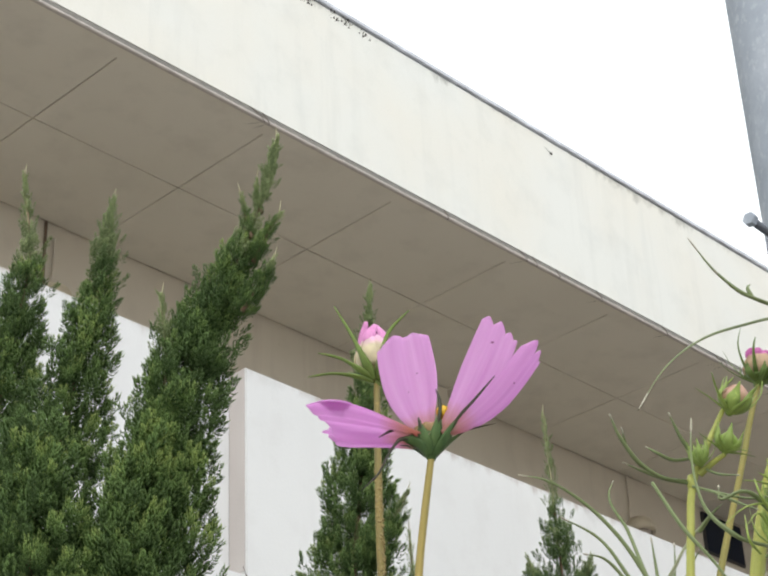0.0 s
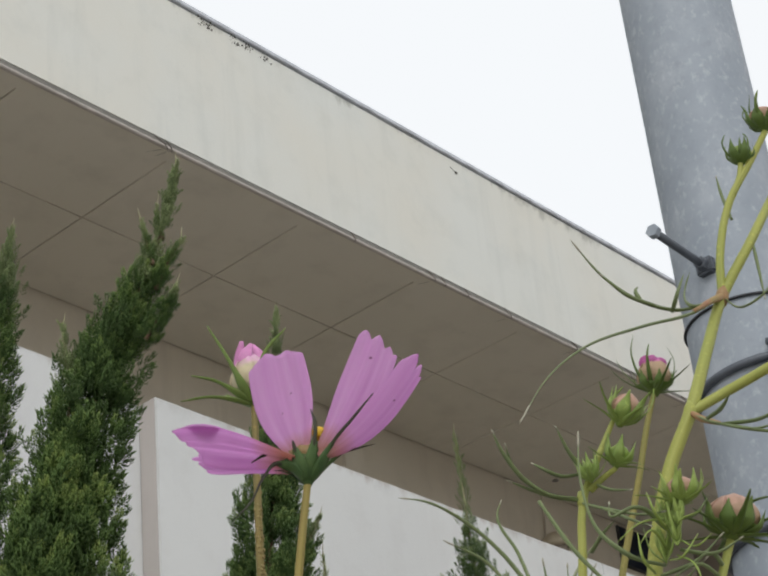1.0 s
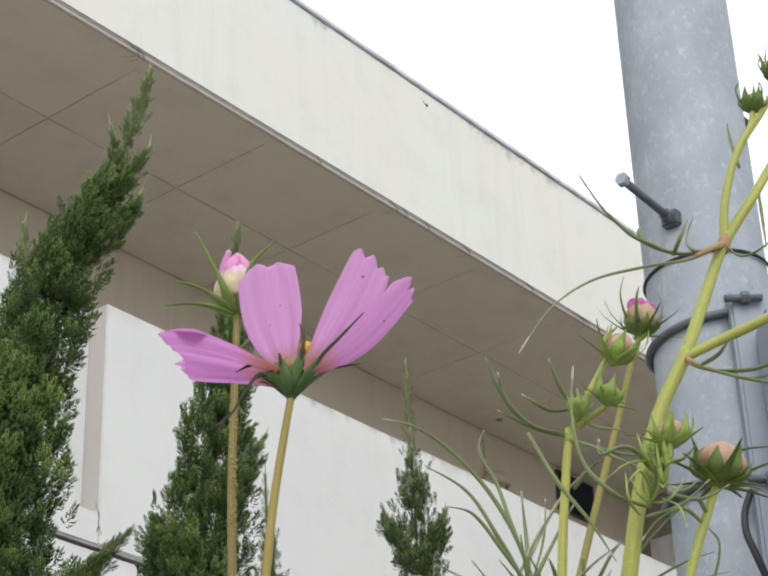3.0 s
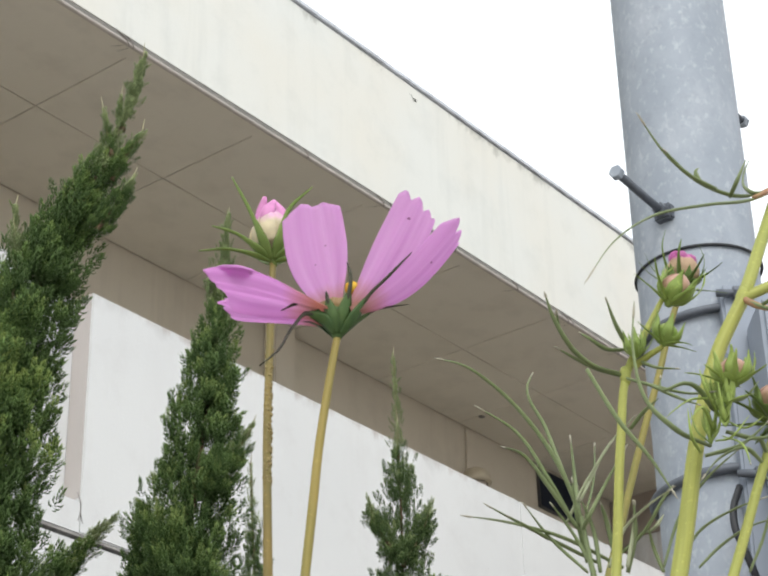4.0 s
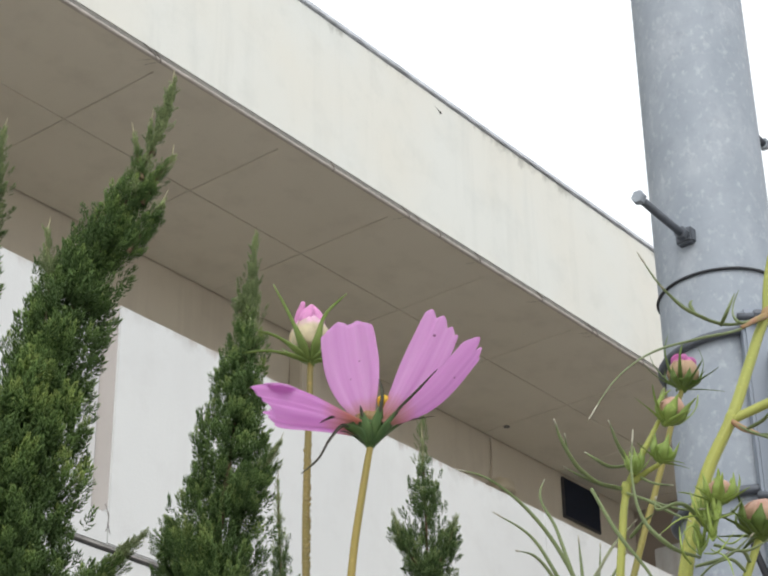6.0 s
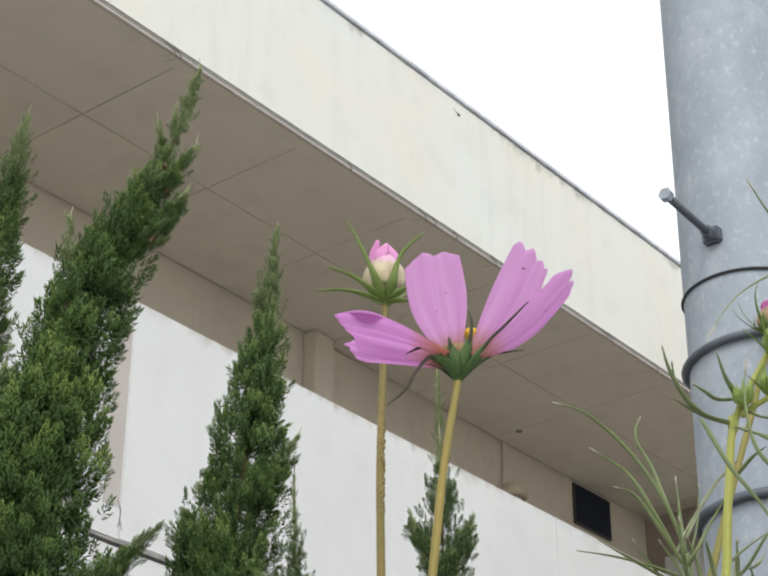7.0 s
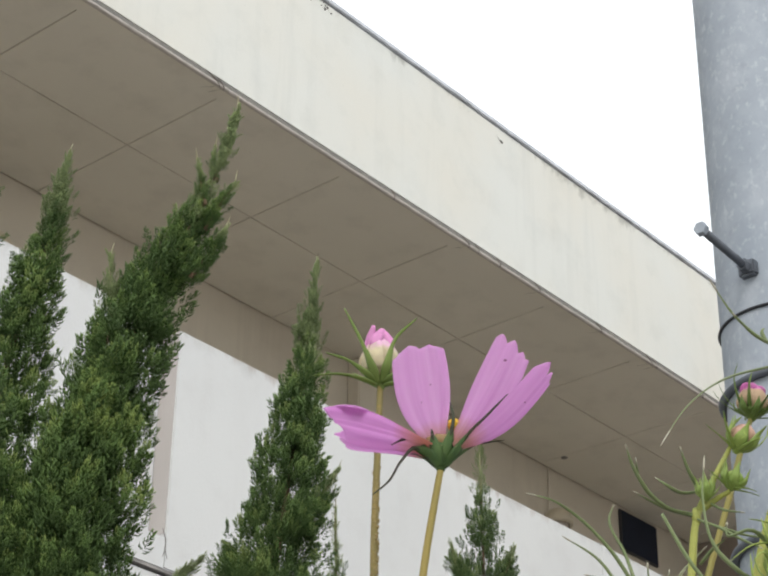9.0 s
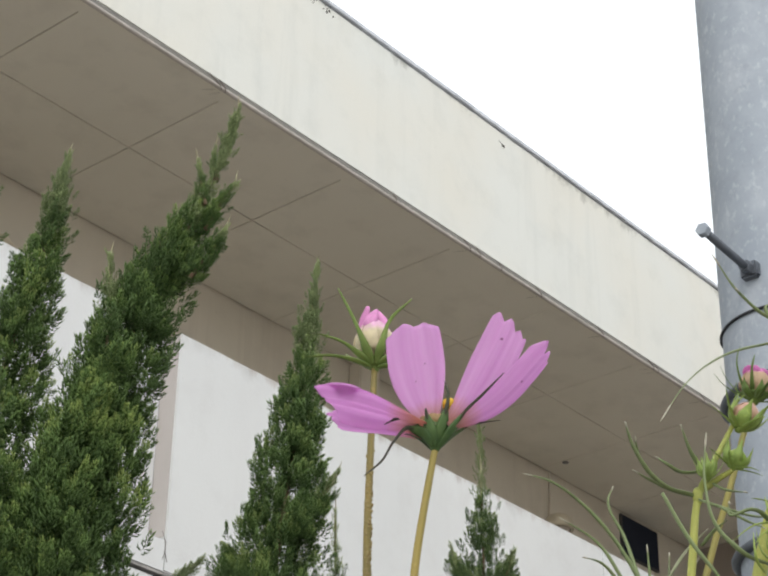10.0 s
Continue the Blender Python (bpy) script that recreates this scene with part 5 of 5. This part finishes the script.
# two slender stems in front of the balcony
slim = empty("cosmos_plant", spot((0.0567, 0.4250, 1.5386)[0], 0.425, 0.09), "slender cosmos with small green buds", "flower", "cosmos plants")
stem(slim, "stem", [(0.0556, 0.4250, 1.5291), (0.0582, 0.4250, 1.5520), (0.0609, 0.4250, 1.5676), (0.0651, 0.4250, 1.5760), (0.0707, 0.4250, 1.5864)], [0.00108, 0.0010, 0.0009, 0.0008, 0.00055], STEM_GREEN)
bud(slim, W((0.0721, 0.4250, 1.5854)), spot(0.55, -0.25, 1), 0.0036, 0.0068, BUD_PEACH, "half-open green and peach bud", 6, 0.0090, 51, BRACT_LIGHT, (10, 70), inner=6, wrap=0.9, broad=1.25, layers=6)
bud(slim, W((0.0690, 0.4210, 1.5729)), spot(0.35, -0.1, 1), 0.0029, 0.0046, BUD_GREEN, "small light green bud", 6, 0.0066, 52, BRACT_LIGHT, (5, 65), inner=6, wrap=1.2, broad=1.15)
bud(slim, W((0.0626, 0.4210, 1.5700)), spot(-0.1, -0.1, 1), 0.0022, 0.0040, BUD_GREEN, "small light green bud", 5, 0.0056, 53, BRACT_LIGHT, (45, 80), inner=6, wrap=1.2, broad=1.1)
stem(slim, "branch", [(0.0624, 0.4250, 1.5687), (0.0659, 0.4230, 1.5707), (0.0686, 0.4210, 1.5717)], [0.0009, 0.0007, 0.0006], STEM_GREEN, ground_foot=False)
bm = lathe(bmesh.new(), [(0.0009, -0.002), (0.0013, -0.0005), (0.0012, 0.001), (0.0008, 0.0022)], upright(W((0.0603, 0.4250, 1.5664)), (0, 0, 1)), 12)
part("node", bm, STEM_GREEN, slim, "", True)
leaf(slim, [
    [(0.0599, 0.4250, 1.5664), (0.0535, 0.4210, 1.5665), (0.0483, 0.4160, 1.5666), (0.0433, 0.4120, 1.5677)],
    [(0.0594, 0.4250, 1.5670), (0.0505, 0.4160, 1.5661), (0.0452, 0.4120, 1.5706), (0.0437, 0.4070, 1.5744)],
    [(0.0519, 0.4210, 1.5673), (0.0466, 0.4120, 1.5681), (0.0428, 0.4070, 1.5727), (0.0410, 0.4030, 1.5763)],
    [(0.0617, 0.4250, 1.5731), (0.0562, 0.4210, 1.5712), (0.0520, 0.4160, 1.5712), (0.0494, 0.4160, 1.5731)],
    [(0.0618, 0.4250, 1.5737), (0.0589, 0.4210, 1.5764), (0.0560, 0.4160, 1.5817)],
    [(0.0632, 0.4250, 1.5705), (0.0664, 0.4210, 1.5667), (0.0709, 0.4160, 1.5638)],
    [(0.0493, 0.4070, 1.5597), (0.0554, 0.4070, 1.5473), (0.0610, 0.4070, 1.5391), (0.0658, 0.4070, 1.5300)]], 0.00062)
leaf(slim, [
    [(0.0600, 0.4210, 1.5640), (0.0648, 0.4160, 1.5598), (0.0717, 0.4120, 1.5560), (0.0764, 0.4070, 1.5541)],
    [(0.0637, 0.4160, 1.5602), (0.0694, 0.4120, 1.5549), (0.0728, 0.4070, 1.5509)],
    [(0.0604, 0.4250, 1.5537), (0.0631, 0.4210, 1.5561), (0.0656, 0.4160, 1.5568)]], 0.00060)

pinkbud = empty("cosmos_plant", spot((0.0696, 0.5200, 1.5721)[0], 0.52, 0.09), "slender cosmos with a magenta-tipped bud", "flower", "cosmos plants")
stem(pinkbud, "stem", [(0.0691, 0.5200, 1.5603), (0.0787, 0.5200, 1.5914), (0.0865, 0.5200, 1.6151), (0.0902, 0.5200, 1.6274), (0.0945, 0.5200, 1.6393)], [0.0011, 0.0010, 0.00095, 0.0009, 0.0008], STEM_FLOWER)
bud(pinkbud, W((0.0948, 0.5200, 1.6402)), spot(0.10, -0.2, 1), 0.0049, 0.0098, BUD_MAGENTA, "peach bud with magenta furled tip", 10, 0.0150, 61, BRACT, (5, 72), inner=6, cup=0.6, furl=5, wrap=0.45, peak=0.84, broad=0.75, layers=7, fine=0.11)

peach = empty("cosmos_plant", spot((0.0824, 0.4150, 1.5335)[0], 0.415, 0.09), "cosmos with a large round peach bud", "flower", "cosmos plants")
stem(peach, "stem", [(0.0802, 0.4150, 1.5244), (0.0859, 0.4150, 1.5396), (0.0899, 0.4150, 1.5491)], [0.0011, 0.00105, 0.0010, 0.0009], STEM_GREEN)
bud(peach, W((0.0905, 0.4150, 1.5508)), spot(0.25, -0.15, 1), 0.0056, 0.0086, BUD_PEACH, "large round peach bud", 8, 0.0125, 71, BRACT, (-15, 25), inner=8, wrap=0.62, broad=1.15, layers=7, fine=0.13)
leaf(peach, [
    [(0.0864, 0.4150, 1.5407), (0.0809, 0.4100, 1.5425), (0.0764, 0.4100, 1.5405), (0.0715, 0.4100, 1.5352)],
    [(0.0874, 0.4150, 1.5429), (0.0843, 0.4100, 1.5446), (0.0788, 0.4100, 1.5426)]], 0.00055)

# thread leaves standing in front of the balcony
thread = empty("cosmos_plant", spot((0.0658, 0.4600, 1.5435)[0], 0.47, 0.09), "fresh green thread leaves of a young cosmos", "flower", "cosmos plants")
stem(thread, "stem", [(0.0551, 0.4550, 1.5225), (0.0529, 0.4550, 1.5386), (0.0521, 0.4550, 1.5449)], [0.0007, 0.0007, 0.0006, 0.0006], LEAF_THREAD)
leaf(thread, [
    [(0.0523, 0.4550, 1.5442), (0.0479, 0.4520, 1.5555), (0.0418, 0.4500, 1.5658), (0.0327, 0.4450, 1.5740), (0.0247, 0.4400, 1.5773), (0.0186, 0.4400, 1.5790)],
    [(0.0505, 0.4550, 1.5430), (0.0448, 0.4500, 1.5520), (0.0376, 0.4480, 1.5635), (0.0279, 0.4450, 1.5691)],
    [(0.0511, 0.4550, 1.5423), (0.0453, 0.4500, 1.5493), (0.0382, 0.4450, 1.5568), (0.0329, 0.4400, 1.5565)],
    [(0.0504, 0.4550, 1.5506), (0.0489, 0.4550, 1.5554), (0.0458, 0.4600, 1.5700), (0.0421, 0.4600, 1.5808), (0.0437, 0.4600, 1.5844)],
    [(0.0517, 0.4550, 1.5462), (0.0521, 0.4600, 1.5546), (0.0516, 0.4600, 1.5679)],
    [(0.0531, 0.4550, 1.5449), (0.0566, 0.4600, 1.5574), (0.0574, 0.4600, 1.5658)],
    [(0.0522, 0.4550, 1.5417), (0.0531, 0.4500, 1.5428), (0.0575, 0.4500, 1.5508), (0.0630, 0.4450, 1.5590)],
    [(0.0443, 0.4550, 1.5397), (0.0404, 0.4500, 1.5401), (0.0337, 0.4450, 1.5420)]], 0.0006)
leaf(thread, [
    [(0.0616, 0.4600, 1.5343), (0.0474, 0.4550, 1.5401), (0.0344, 0.4500, 1.5421), (0.0237, 0.4450, 1.5419)],
    [(0.0558, 0.4600, 1.5356), (0.0417, 0.4550, 1.5414), (0.0290, 0.4450, 1.5447)],
    [(0.0593, 0.4600, 1.5360), (0.0662, 0.4550, 1.5410), (0.0720, 0.4500, 1.5490), (0.0733, 0.4500, 1.5504)],
    [(0.0626, 0.4600, 1.5331), (0.0644, 0.4550, 1.5411), (0.0637, 0.4500, 1.5472)],
    [(0.0604, 0.4600, 1.5343), (0.0577, 0.4550, 1.5449), (0.0561, 0.4500, 1.5467)],
    [(0.0535, 0.4600, 1.5356), (0.0512, 0.4550, 1.5450), (0.0499, 0.4500, 1.5530)]], 0.00062)
leaf(thread, [
    [(0.0488, 0.4550, 1.5438), (0.0542, 0.4550, 1.5540), (0.0606, 0.4500, 1.5622)],
    [(0.0521, 0.4550, 1.5487), (0.0602, 0.4550, 1.5631), (0.0663, 0.4500, 1.5684)],
    [(0.0576, 0.4550, 1.5327), (0.0618, 0.4550, 1.5417), (0.0666, 0.4500, 1.5453), (0.0728, 0.4450, 1.5482)],
    [(0.0618, 0.4550, 1.5326), (0.0639, 0.4550, 1.5417), (0.0641, 0.4500, 1.5470)],
    [(0.0673, 0.4550, 1.5410), (0.0688, 0.4500, 1.5410), (0.0704, 0.4500, 1.5434)]], 0.0006, LEAF_PALE)
leaf(thread, [
    [(0.0701, 0.4550, 1.5325), (0.0757, 0.4550, 1.5460), (0.0819, 0.4500, 1.5528), (0.0900, 0.4450, 1.5585)],
    [(0.0736, 0.4550, 1.5324), (0.0790, 0.4550, 1.5409), (0.0867, 0.4500, 1.5444), (0.0940, 0.4450, 1.5455)],
    [(0.0782, 0.4550, 1.5323), (0.0833, 0.4550, 1.5371), (0.0897, 0.4500, 1.5401), (0.0969, 0.4450, 1.5406)],
    [(0.0896, 0.4550, 1.5310), (0.0942, 0.4550, 1.5406), (0.0960, 0.4500, 1.5498), (0.0924, 0.4450, 1.5517)],
    [(0.0544, 0.4550, 1.5315), (0.0498, 0.4550, 1.5413), (0.0445, 0.4500, 1.5469)],
    [(0.0556, 0.4550, 1.5315), (0.0546, 0.4550, 1.5424), (0.0515, 0.4500, 1.5480)],
    [(0.0527, 0.4550, 1.5315), (0.0450, 0.4550, 1.5395), (0.0381, 0.4500, 1.5470)],
    [(0.0700, 0.4550, 1.5313), (0.0682, 0.4550, 1.5373), (0.0666, 0.4500, 1.5404)]], 0.00055)
